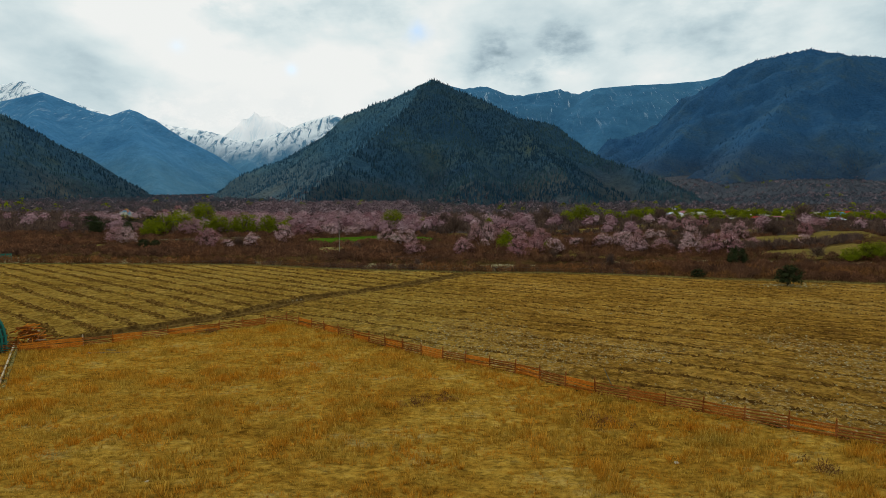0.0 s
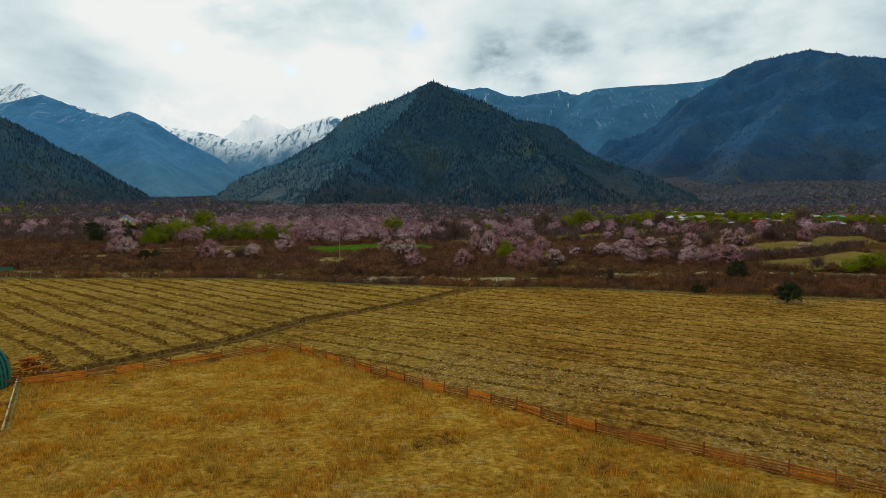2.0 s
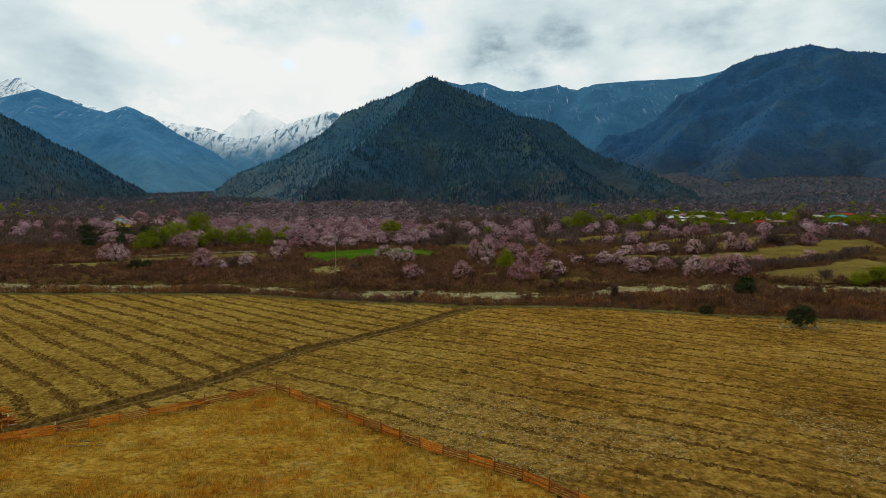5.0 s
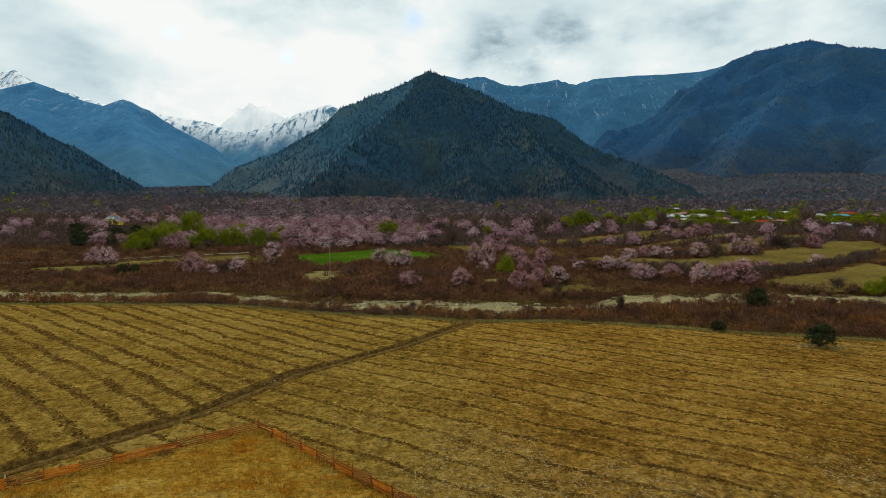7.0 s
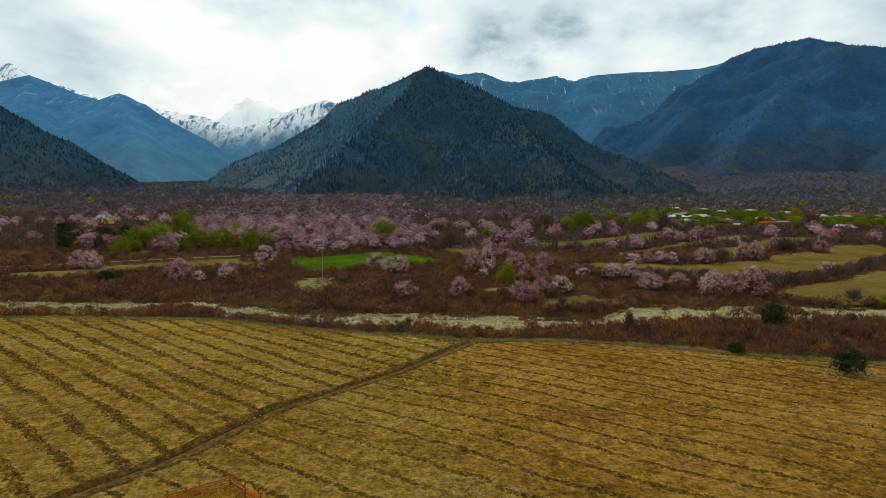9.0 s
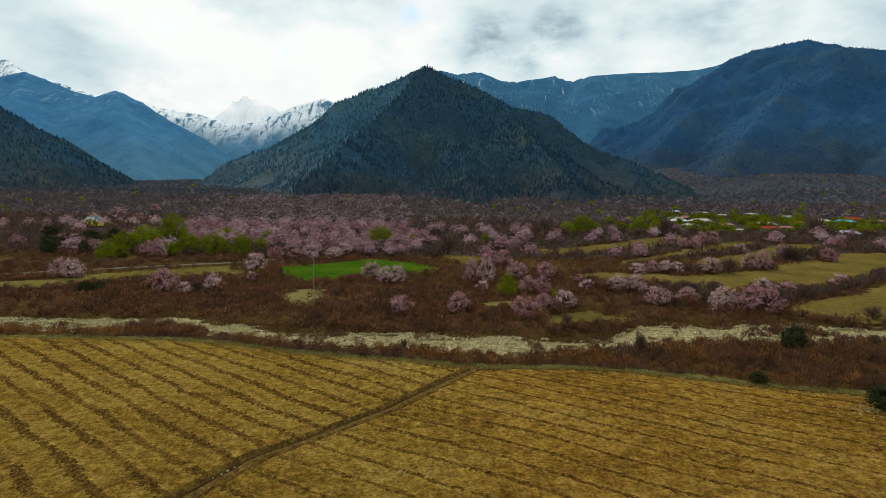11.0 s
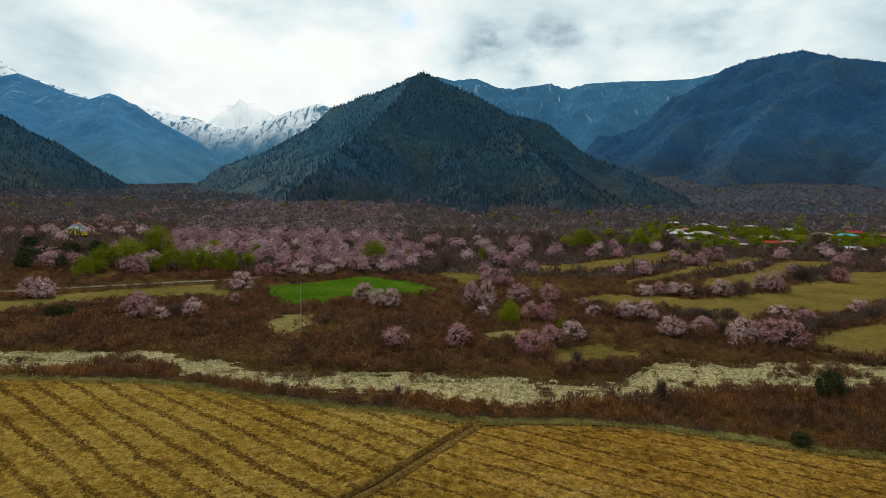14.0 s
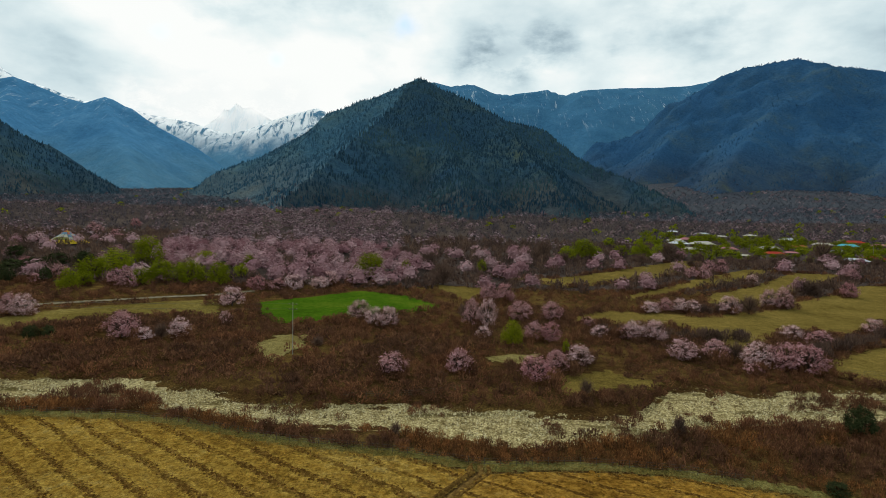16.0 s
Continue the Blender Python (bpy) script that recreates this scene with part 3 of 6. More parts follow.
def spread(step, inner, outer, grow=1.1):
    a = [0.0]
    while a[-1] < outer:
        a.append(a[-1] + (step if a[-1] < inner else step * grow ** ((len(a) - inner / step))))
    return np.array(a)


# ---------------------------------------------------------------- ground and fields
half = spread(3.0, 140, 4800, 1.09)
XS = np.concatenate([-half[:0:-1], half])
YS = np.concatenate([-spread(8.0, 40, 700, 1.4)[:0:-1], spread(2.5, 300, 4600, 1.08)])
ground = new("ground", grid_mesh("ground", XS, YS, height, MAT["earth"]))
tagged(ground, "brown scrubby valley floor running to the mountains", "ground", kind="structure")


def wooded(x, y):
    edge = 262 + 14 * (fractal(x, y, 0.03, 3, 71) - 0.5) * 2
    return (y > edge) & (y < 4300) & (np.abs(x) < y + 100)


for nearer, mat in ((True, MAT["litter"]), (False, MAT["haze_litter"])):
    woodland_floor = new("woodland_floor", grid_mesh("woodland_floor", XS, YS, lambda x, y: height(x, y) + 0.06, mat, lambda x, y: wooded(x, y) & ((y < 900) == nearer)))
    tagged(woodland_floor, "grey-brown leaf litter under the valley woods" if nearer else "scrub floor far up the valley, tinted blue-grey for haze", "ground", kind="structure")


def patch(name, poly, material, label, category, step=1.0, lift=0.1, rag=1.6, zfun=None, extra=None, seed=1):
    """A stretch of ground cover with a ragged edge, lying on the land."""
    px, py = [p[0] for p in poly], [p[1] for p in poly]
    xs, ys = np.arange(min(px) - 3, max(px) + 3, step), np.arange(min(py) - 3, max(py) + 3, step)

    def keep(x, y):
        wx, wy = rag * 2 * (fractal(x, y, 0.25, 3, seed) - 0.5), rag * 2 * (fractal(x, y, 0.25, 3, seed + 9) - 0.5)
        return inside(x + wx, y + wy, poly)

    base = zfun or height
    me = grid_mesh(name, xs, ys, lambda x, y: base(x, y) + lift, material, keep, extra)
    return tagged(new(name, me), label, category, kind="structure")


ROW_GAP = 3.7


LEFT_TURN, RIGHT_TURN = math.atan(-0.80), math.atan(-0.62)


def row_phase(x, y, turn):
    """Runs up by one from windrow to windrow."""
    return (-x * math.sin(turn) + y * math.cos(turn) + 2.2 * (fractal(x, y, 0.045, 3, 6) - 0.5) + 0.9 * (fractal(x, y, 0.22, 2, 26) - 0.5)) / ROW_GAP


def row_strength(x, y):
    return np.clip((fractal(x, y, 0.14, 3, 15) - 0.20) * 4, 0.55, 0.92)


def row_wave(x, y):
    """1 on a windrow, 0 between them; the two fields are worked at different angles."""
    left = x < np.interp(y, [p[1] for p in DITCH], [p[0] for p in DITCH])
    s = np.abs(np.where(left, row_phase(x, y, LEFT_TURN), row_phase(x, y, RIGHT_TURN)) % 1.0 - 0.5) * ROW_GAP
    return np.clip(1 - s / np.where(left, 0.9, 0.55), 0, 1) * row_strength(x, y)


def field_z(x, y):
    return height(x, y) + 0.17 * row_wave(x, y) * (0.15 + fractal(x, y, 0.8, 3, 8)) + 0.16 * (fractal(x, y, 0.7, 3, 18) - 0.5)


def stony(x, y):
    return np.clip((fractal(x, y, 0.10, 3, 12) - 0.42) * 5, 0, 1) * np.clip((75 - y) / 20, 0.1, 1) * np.clip((x + 12) / 12, 0, 1)


paddock_poly = [(-90, -60), (60, -60), (60, 11)] + FENCE_RIGHT[::-1] + FENCE_LEFT[1:] + [(-60, 30)]


def pasture_z(x, y):
    """Hummocks under the matted grass."""
    return height(x, y) + 0.12 + 0.22 * (fractal(x, y, 0.42, 3, 81) - 0.5) + 0.16 * (fractal(x, y, 1.1, 2, 82) - 0.5)


patch("pasture", paddock_poly, MAT["pasture"], "paddock of long dry golden grass inside the timber fence", "pasture", 0.6, 0.1, 0.3, pasture_z)
right_poly = FENCE_RIGHT[::-1] + FENCE_LEFT[1:] + [(-39.0, 50.5), (-32.0, 59.0), (-25.0, 67.2), (-18.0, 80.4), (-5.5, 93.6), (6.2, 109.8), (20, 110.8), (31, 109.4), (40, 106.2), (54, 101.4), (75, 96.4), (120, 89), (120, 0), (60, 0)]
left_poly = [(-160, 126)] + FIELD_EDGE[1:6] + [(5.0, 110.2), (-6.8, 94.5), (-19.3, 81.4), (-26.5, 68.2), (-33.5, 59.8), (-41, 51.5), (-44.0, 47.9), (-60, 38), (-160, 30)]
patch("ploughed_field_1", right_poly, MAT["stubble"], "mown straw-coloured field with dark windrows and scattered stones", "field", 0.6, 0.1, 0.3, field_z, {"phase": lambda x, y: row_phase(x, y, RIGHT_TURN), "strength": row_strength, "wide": lambda x, y: x * 0 + 0.34, "stone": stony})
patch("ploughed_field_2", left_poly, MAT["stubble"], "straw-coloured field with dark parallel plough rows", "field", 0.6, 0.1, 0.3, field_z, {"phase": lambda x, y: row_phase(x, y, LEFT_TURN), "strength": row_strength, "wide": lambda x, y: x * 0 + 0.54, "stone": lambda x, y: x * 0})


def ditch_side(x, y):
    """How far to the right of the ditch's line a place lies."""
    return x - np.interp(y, [p[1] for p in DITCH], [p[0] for p in DITCH])


def ditch_z(x, y):
    d = ditch_side(x, y) * 1.0
    bank = np.clip(1 - np.abs(d + 1.15) / 0.55, 0, 1) * (0.25 + 0.9 * fractal(x, y, 0.9, 3, 3))
    rim = np.clip(1 - np.abs(d - 1.25) / 0.45, 0, 1) * (0.05 + 0.6 * fractal(x, y, 0.8, 3, 13))
    cut = 0.45 * np.clip(1 - np.abs(d + 0.45) / 0.40, 0, 1) + 0.30 * np.clip(1 - np.abs(d - 0.78) / 0.28, 0, 1)
    return height(x, y) + 0.16 - cut + 0.55 * bank + 0.40 * rim - 0.6 * np.clip((np.abs(d) - 1.5) / 0.4, 0, 1)


xs, ys = np.arange(-44, 9, 0.28), np.arange(46, 113, 0.3)
ditch = new("ditch", grid_mesh("ditch", xs, ys, ditch_z, MAT["ditch"], lambda x, y: (np.abs(ditch_side(x, y)) < 2.4) & (edge_distance(x, y, DITCH) < 2.0), {"off": lambda x, y: ditch_side(x, y) * 1.0}))
tagged(ditch, "shallow earth ditch with raised banks between two fields", "ditch", kind="structure")

def bed_z(x, y):
    """Gravel that dips under the banks with a ragged edge."""
    edge = river_mask(x, y) + 2.2 * (fractal(x, y, 0.7, 3, 27) - 0.5)
    return height(x, y) + 0.14 + 0.40 * (fractal(x, y, 0.25, 3, 7) - 0.5) - 0.7 * np.clip((0.8 - edge) / 1.2, 0, 1)


xs, ys = np.arange(-170, 205, 0.7), np.arange(108, 156, 0.55)
riverbed = new("riverbed", grid_mesh("riverbed", xs, ys, bed_z, MAT["gravel"], lambda x, y: river_mask(x, y) > -0.9))
tagged(riverbed, "dry riverbed of pale grey cobbles and gravel", "riverbed", kind="structure")
verge_poly = [(x, y - 0.2) for x, y in FIELD_EDGE] + [(x, y + (2.6 if x < 10 else 2.0)) for x, y in FIELD_EDGE[::-1]]
patch("verge", verge_poly, MAT["verge"], "grey-green grassy verge between the field and the riverbed", "verge", 0.6, 0.07, 1.0)
patch("meadow", MEADOW, MAT["meadow"], "bright green young crop in a small walled plot", "meadow", 1.0, 0.14, 1.0)
patch("strip_field", LEFT_FIELD, MAT["strip"], "dull yellow-green strip field beside the track", "field", 1.0, 0.14, 1.0)
for k, poly in enumerate(TERRACES):
    patch(f"terrace_{k + 1}", poly, MAT["terrace"], "dry olive-coloured terraced field", "field", 1.5, 0.16, 1.6, seed=20 + k)
for k, poly in enumerate(CLEARINGS):
    patch(f"clearing_{k + 1}", poly, MAT["clearing"], "pale sandy clearing among the scrub", "clearing", 0.5, 0.14, 3.0, seed=40 + k)
patch("far_flat", FAR_FLAT, MAT["clearing"], "pale bare flat at the mouth of the side valley", "clearing", 9.0, 2.5, 14.0, seed=60)
xs, ys = np.arange(-165, 45, 0.8), np.arange(184, 266, 0.8)
track = new("track", grid_mesh("track", xs, ys, lambda x, y: height(x, y) + 0.17, MAT["track"], lambda x, y: edge_distance(x, y, TRACK) < 1.5))
tagged(track, "pale gravel farm track", "track", kind="structure")


# ---------------------------------------------------------------- mountains
def ridge_height(x, y, lines, slope, rough, seed):
    """Land that falls off from its ridgelines, cut by gullies."""
    wx = x + rough * 1.6 * (fractal(x, y, 0.006, 4, seed) - 0.5)
    wy = y + rough * 1.6 * (fractal(x, y, 0.006, 4, seed + 3) - 0.5)
    z = np.full(np.shape(x), -500.0)
    for line in lines:
        for (ax, ay, az), (bx, by, bz) in zip(line, line[1:]):
            dx, dy = bx - ax, by - ay
            s = np.clip(((wx - ax) * dx + (wy - ay) * dy) / (dx * dx + dy * dy), 0, 1)
            d0 = np.hypot(wx - ax - s * dx, wy - ay - s * dy)
            s2 = np.clip(((x - ax) * dx + (y - ay) * dy) / (dx * dx + dy * dy), 0, 1)
            d1 = np.hypot(x - ax - s2 * dx, y - ay - s2 * dy)
            d = np.minimum(d1 * 1.15, np.where(d1 < rough, d1 + (d0 - d1) * d1 / rough, d0))
            z = np.maximum(z, az + s2 * (bz - az) - slope * d)
    return z + rough * 0.06 * (fractal(x, y, 0.02, 4, seed + 7) - 0.5)


M1 = [
    [(-33, 1680, 382), (-100, 1704, 352)],
    [(-33, 1680, 382), (24, 1640, 347), (103, 1600, 312), (176, 1550, 265), (245, 1500, 221), (309, 1450, 174), (369, 1400, 142), (417, 1330, 109), (455, 1250, 83), (477, 1150, 50), (483, 1050, 22)],
    [(-33, 1680, 382), (-112, 1420, 236), (-154, 1250, 161), (-187, 1020, 84), (-210, 860, 28)],
    [(-33, 1680, 382), (21, 1400, 199), (58, 1050, 82), (50, 760, 24)],
    [(176, 1550, 265), (218, 1250, 131), (225, 1000, 58), (217, 850, 24)],
]
SPUR = [(-210, 860), (-187, 1020), (-154, 1250), (-112, 1420), (-33, 1680)]
M8 = M1 + [[(-33, 1690, 378), (-144, 1720, 338), (-254, 1780, 288), (-334, 1830, 257), (-418, 1880, 226), (-551, 1950, 165), (-626, 2000, 135), (-693, 2050, 82), (-760, 2090, 40)]]
M2 = [
    [(2900, 2400, 608), (2366, 2500, 630), (1956, 2550, 674), (1820, 2600, 696), (1683, 2650, 737), (1599, 2700, 727), (1496, 2750, 711), (1415, 2800, 680)],
    [(1683, 2650, 737), (1342, 2250, 428), (982, 1850, 208), (726, 1500, 58)],
    [(2036, 2550, 674), (1670, 2050, 353), (1420, 1750, 190), (1250, 1560, 80)],
    [(1415, 2800, 680), (1033, 2400, 358), (727, 2000, 138)],
]
M3 = [
    [(-300, 4000, 700), (20, 3900, 834), (135, 3900, 808), (284, 3850, 817), (437, 3850, 761), (543, 3800, 748), (767, 3800, 786), (868, 3750, 747), (1001, 3700, 777), (1183, 3700, 795), (1330, 3700, 803), (1500, 3700, 812), (1693, 3700, 831), (1873, 3700, 880)],
    [(767, 3800, 786), (715, 3200, 378), (663, 2600, 105)],
    [(284, 3850, 817), (300, 3300, 420), (330, 2800, 150)],
    [(1183, 3700, 795), (1000, 3300, 480), (900, 2900, 200)],
]
M4 = [[(-1700, 1150, 480), (-1206, 1300, 300), (-1084, 1400, 236), (-1004, 1400, 195), (-937, 1400, 146), (-843, 1380, 93), (-767, 1350, 48), (-700, 1300, 28)]]
M5 = [
    [(-3400, 3100, 560), (-2863, 3200, 460), (-2476, 3200, 586), (-2236, 3200, 639), (-2128, 3200, 600), (-1973, 3200, 538), (-1864, 3200, 510), (-1758, 3200, 548), (-1617, 3180, 492), (-1480, 3150, 408), (-1336, 3100, 324), (-1147, 3000, 208), (-1024, 2900, 133)],
    [(-1758, 3200, 548), (-1353, 2600, 252), (-1056, 2100, 82)],
    [(-2236, 3200, 639), (-1900, 2600, 330), (-1500, 2000, 110)],
]
M6 = [[(-3900, 4300, 1000), (-3650, 4400, 1034), (-3397, 4400, 928), (-3222, 4400, 959), (-3075, 4400, 866), (-2841, 4400, 794), (-2584, 4400, 709), (-2324, 4400, 697), (-2109, 4400, 625), (-1936, 4400, 600), (-1784, 4400, 579), (-1614, 4350, 518), (-1468, 4300, 487), (-1254, 4300, 559), (-1040, 4300, 644), (-827, 4300, 703), (-721, 4300, 657), (-531, 4300, 540)]]
M7 = [[(-1790, 4620, 560), (-1680, 4620, 640), (-1620, 4620, 712), (-1580, 4620, 704), (-1525, 4620, 762), (-1470, 4620, 722), (-1400, 4620, 734), (-1320, 4620, 675), (-1200, 4620, 610), (-1090, 4620, 560)]]


def right_of_spur(x, y):
    """True on the near cone, false on the shoulder behind its left-hand spur."""
    return x > np.interp(y, [p[1] for p in SPUR], [p[0] for p in SPUR])


def mountain(name, lines, x0, x1, y0, y1, step, slope, rough, seed, material, label, side=None):
    xs, ys = np.arange(x0, x1, step), np.arange(y0, y1, step)
    z = lambda x, y: ridge_height(x, y, lines, slope, rough, seed)
    me = grid_mesh(name, xs, ys, z, material, lambda x, y: (z(x, y) > height(x, y) - 12) & (True if side is None else right_of_spur(x, y) == side))
    return tagged(new(name, me), label, "mountain", kind="structure")


mountain("mountain_1", M8, -1000, 899, 600, 2300, 9, 0.62, 110, 11, MAT["slope"], "dark conical mountain covered in pine forest", True)
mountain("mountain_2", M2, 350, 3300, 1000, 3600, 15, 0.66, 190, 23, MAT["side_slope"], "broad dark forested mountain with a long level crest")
mountain("mountain_3", M3, -700, 2000, 2300, 4200, 22, 0.72, 140, 31, MAT["near_ridge"], "distant ridge tinted blue for haze, with thin snow streaks")
mountain("mountain_4", M4, -2100, -500, 800, 1900, 14, 0.60, 80, 47, MAT["slope"], "dark wooded spur at the valley side")
mountain("mountain_5", M5, -3600, -800, 1700, 3700, 22, 0.62, 50, 53, MAT["far_ridge"], "forested ridge above the side valley, tinted blue for haze")
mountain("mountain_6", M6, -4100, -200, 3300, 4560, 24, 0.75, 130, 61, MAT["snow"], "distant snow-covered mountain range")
mountain("mountain_8", M8, -1000, 100, 600, 2300, 9, 0.62, 110, 11, MAT["back_slope"], "forested shoulder behind the conical mountain, tinted blue for haze", False)
mountain("mountain_7", M7, -2100, -950, 4300, 4720, 16, 1.7, 60, 71, MAT["summit"], "remote snow summit behind thin cloud")


def cloud_backdrop():
    """A bank of low cloud hanging before the snow range."""
    n = Nodes("low_cloud")
    x, z = n.axis(0), n.axis(2)
    soft = n.noise(0.0042, 6, 0.55, (1.0, 1.0, 1.7))
    across = n.math("MULTIPLY", n.step(x, -2550, -2000), n.math("SUBTRACT", 1.0, n.step(x, -1050, -760)))
    up = n.math("MULTIPLY", n.step(z, 540, 640), n.math("SUBTRACT", 1.0, n.step(z, 760, 980)))
    peak = n.math("MULTIPLY", n.math("SUBTRACT", 1.0, n.step(n.math("ABSOLUTE", n.math("ADD", x, 1390)), 70, 190)), n.step(z, 620, 680))
    thick = n.math("SUBTRACT", n.math("ADD", n.math("MULTIPLY", n.math("SUBTRACT", soft, 0.5), 2.6), 0.66), n.math("MULTIPLY", peak, 0.34), True)
    thick = n.math("MULTIPLY", n.math("MULTIPLY", across, up), thick)
    glow_ = n.node("ShaderNodeEmission")
    n.put(glow_.inputs["Color"], n.ramp(soft, [(0.35, (0.80, 0.87, 0.88)), (0.6, (0.96, 0.98, 0.96))]))
    mx = n.node("ShaderNodeMixShader")
    n.put(mx.inputs[0], thick), n.put(mx.inputs[1], n.node("ShaderNodeBsdfTransparent").outputs[0]), n.put(mx.inputs[2], glow_.outputs[0])
    n.put(n.node("ShaderNodeOutputMaterial").inputs[0], mx.outputs[0])
    xs = np.linspace(-2700, -650, 24)
    V = [(x, 4270 + 40 * math.sin(i * 0.7), z) for z in (480, 740, 1000) for i, x in enumerate(xs)]
    F = [(r * 24 + i, r * 24 + i + 1, (r + 1) * 24 + i + 1, (r + 1) * 24 + i) for r in range(2) for i in range(23)]
    ob = new("backdrop", raw("backdrop", V, F, n.m, smooth=True))
    return tagged(ob, "thin white cloud hanging before the snow peaks", "cloud", kind="structure")


cloud_backdrop()

# ---------------------------------------------------------------- plants: shapes of unit height and width
rng = np.random.default_rng(7)


def tubes(paths, sides=5):
    """Tapered limbs; each path is a list of (point, radius)."""
    V, F, base = [], [], 0
    ang = np.arange(sides) * 2 * math.pi / sides
    for path in paths:
        for k, (p, r) in enumerate(path):
            V.append(np.stack([p[0] + r * np.cos(ang), p[1] + r * np.sin(ang), np.full(sides, p[2])], -1))
            if k:
                a, b = base + (k - 1) * sides, base + k * sides
                for i in range(sides):
                    j = (i + 1) % sides
                    F.append((a + i, a + j, b + j, b + i))
        base += len(path) * sides
    return np.concatenate(V), np.array(F)


def flakes(centres, size, g, heart=0.45, wild=0.45):
    """A small quad at each centre, facing more or less outwards from the heart of the crown."""
    n = len(centres)
    c = np.asarray(centres)
    out = c - np.array([0, 0, heart])
    out /= np.linalg.norm(out, axis=1, keepdims=True) + 1e-6
    out = out + np.array([0, 0, 0.25]) + g.normal(size=(n, 3)) * wild
    out /= np.linalg.norm(out, axis=1, keepdims=True)
    a = np.cross(out, g.normal(size=(n, 3)))
    a /= np.linalg.norm(a, axis=1, keepdims=True)
    b = np.cross(out, a)
    s = (size * g.uniform(0.6, 1.4, n))[:, None]
    V = np.stack([c - a * s * 1.1 - b * s * 0.8, c + a * s * 1.2 - b * s * 0.5, c + a * s * 0.1 + b * s * 1.2], 1).reshape(-1, 3)
    return V, np.arange(3 * n).reshape(n, 3)


def blades(roots, tips, width, g):
    """A thin tapering triangle from each root to its tip."""
    n = len(roots)
    d = tips - roots
    side = np.cross(d, g.normal(size=(n, 3)))
    side /= np.linalg.norm(side, axis=1, keepdims=True) + 1e-9
    w = (width * g.uniform(0.6, 1.4, n))[:, None]
    V = np.stack([roots - side * w, roots + side * w, tips], 1).reshape(-1, 3)
    return V, np.arange(3 * n).reshape(n, 3)


def limbs_of(g, count, trunk, radius, spread_, top):
    paths = [[((0, 0, -0.03), radius * 1.25), ((0.01, 0.0, trunk * 0.5), radius), ((0.0, 0.01, trunk), radius * 0.85)]]
    for i in range(count):
        a = 2 * math.pi * (i + g.uniform(-0.3, 0.3)) / count
        r, z = spread_ * g.uniform(0.55, 1.0), top * g.uniform(0.72, 1.0)
        mid = (0.42 * r * math.cos(a + 0.2), 0.42 * r * math.sin(a + 0.2), trunk + 0.45 * (z - trunk))
        end = (r * math.cos(a), r * math.sin(a), z)
        paths.append([((0, 0, trunk * 0.85), radius * 0.7), (mid, radius * 0.42), (end, radius * 0.10)])
        b = a + g.uniform(0.5, 0.9)
        paths.append([(mid, radius * 0.35), ((r * 0.75 * math.cos(b), r * 0.75 * math.sin(b), z * g.uniform(0.8, 1.0)), radius * 0.07)])
    return tubes(paths)


def dome_points(g, clumps, each, sigma, low):
    """Leaf places over the top and sides of an uneven dome."""
    a, h = g.uniform(0, 2 * math.pi, clumps), g.uniform(-0.05, 1.0, clumps)
    rr = np.sqrt(1 - h ** 2 * 0.96) * g.uniform(0.72, 1.0, clumps)
    c = np.stack([0.46 * rr * np.cos(a), 0.46 * rr * np.sin(a), low + (0.94 - low) * h * g.uniform(0.85, 1.05, clumps)], -1)
    return np.repeat(c, each, 0) + g.normal(size=(clumps * each, 3)) * sigma


def crown_points(g, clumps, each, sigma, low, round_=1.0):
    """Leaf places: clumps over an uneven dome, thinner inside."""
    a, h = g.uniform(0, 2 * math.pi, clumps), g.uniform(-0.52, 1.0, clumps)
    rr = np.sqrt(np.clip(1 - (np.abs(h) ** (1.6 * round_)), 0.02, 1)) * g.uniform(0.55, 1.0, clumps)
    c = np.stack([0.42 * rr * np.cos(a), 0.42 * rr * np.sin(a), low + (0.95 - low) * (0.34 + 0.62 * h * g.uniform(0.75, 1.05, clumps))], -1)
    p = np.repeat(c, each, 0) + g.normal(size=(clumps * each, 3)) * sigma * g.uniform(0.6, 1.3, (clumps, 1)).repeat(each, 0)
    p[:, 2] = np.clip(p[:, 2], low * 0.6 + 0.02, 1.05)
    return p


def with_twigs(wood, g, count, low):
    """Adds fine bare twigs to the limbs."""
    V, F = wood
    tips = crown_points(g, count // 4, 4, 0.07, low) * np.array([0.94, 0.94, 0.96])
    roots = tips * np.array([0.5, 0.5, 0.66])
    side = g.normal(size=(len(tips), 3)) * 0.0035
    T = np.stack([roots - side, roots + side, tips + side * 0.3, tips - side * 0.3], 1).reshape(-1, 3)
    return np.concatenate([V, T]), np.concatenate([F, np.arange(len(T)).reshape(-1, 4) + len(V)])


def blossom_shape(seed, clumps, each, size):
    g = np.random.default_rng(seed)
    wood = with_twigs(limbs_of(g, 7, 0.12, 0.026, 0.42, 0.86), g, 160, 0.05)
    crown = flakes(crown_points(g, clumps, each, 0.042, 0.05), size, g, 0.3, 0.45)
    return wood, crown


def orchard_shape(seed, clumps, each, size, heart=True):
    g = np.random.default_rng(seed)
    V, F = flakes(dome_points(g, clumps, each, 0.030, 0.26), size, g, 0.15, 0.40)
    V2, F2 = mound_core(g, 7, 0.20, 0.31, 0.77)
    if not heart:
        return None, (V, F)
    return limbs_of(g, 6, 0.16, 0.026, 0.38, 0.80), (np.concatenate([V, V2]), np.concatenate([F, F2 + len(V)]))


def willow_shape(seed, clumps, each, size):
    g = np.random.default_rng(seed)
    return limbs_of(g, 6, 0.20, 0.026, 0.36, 0.88), flakes(crown_points(g, clumps, each, 0.058, 0.10, 1.5), size, g, 0.35)


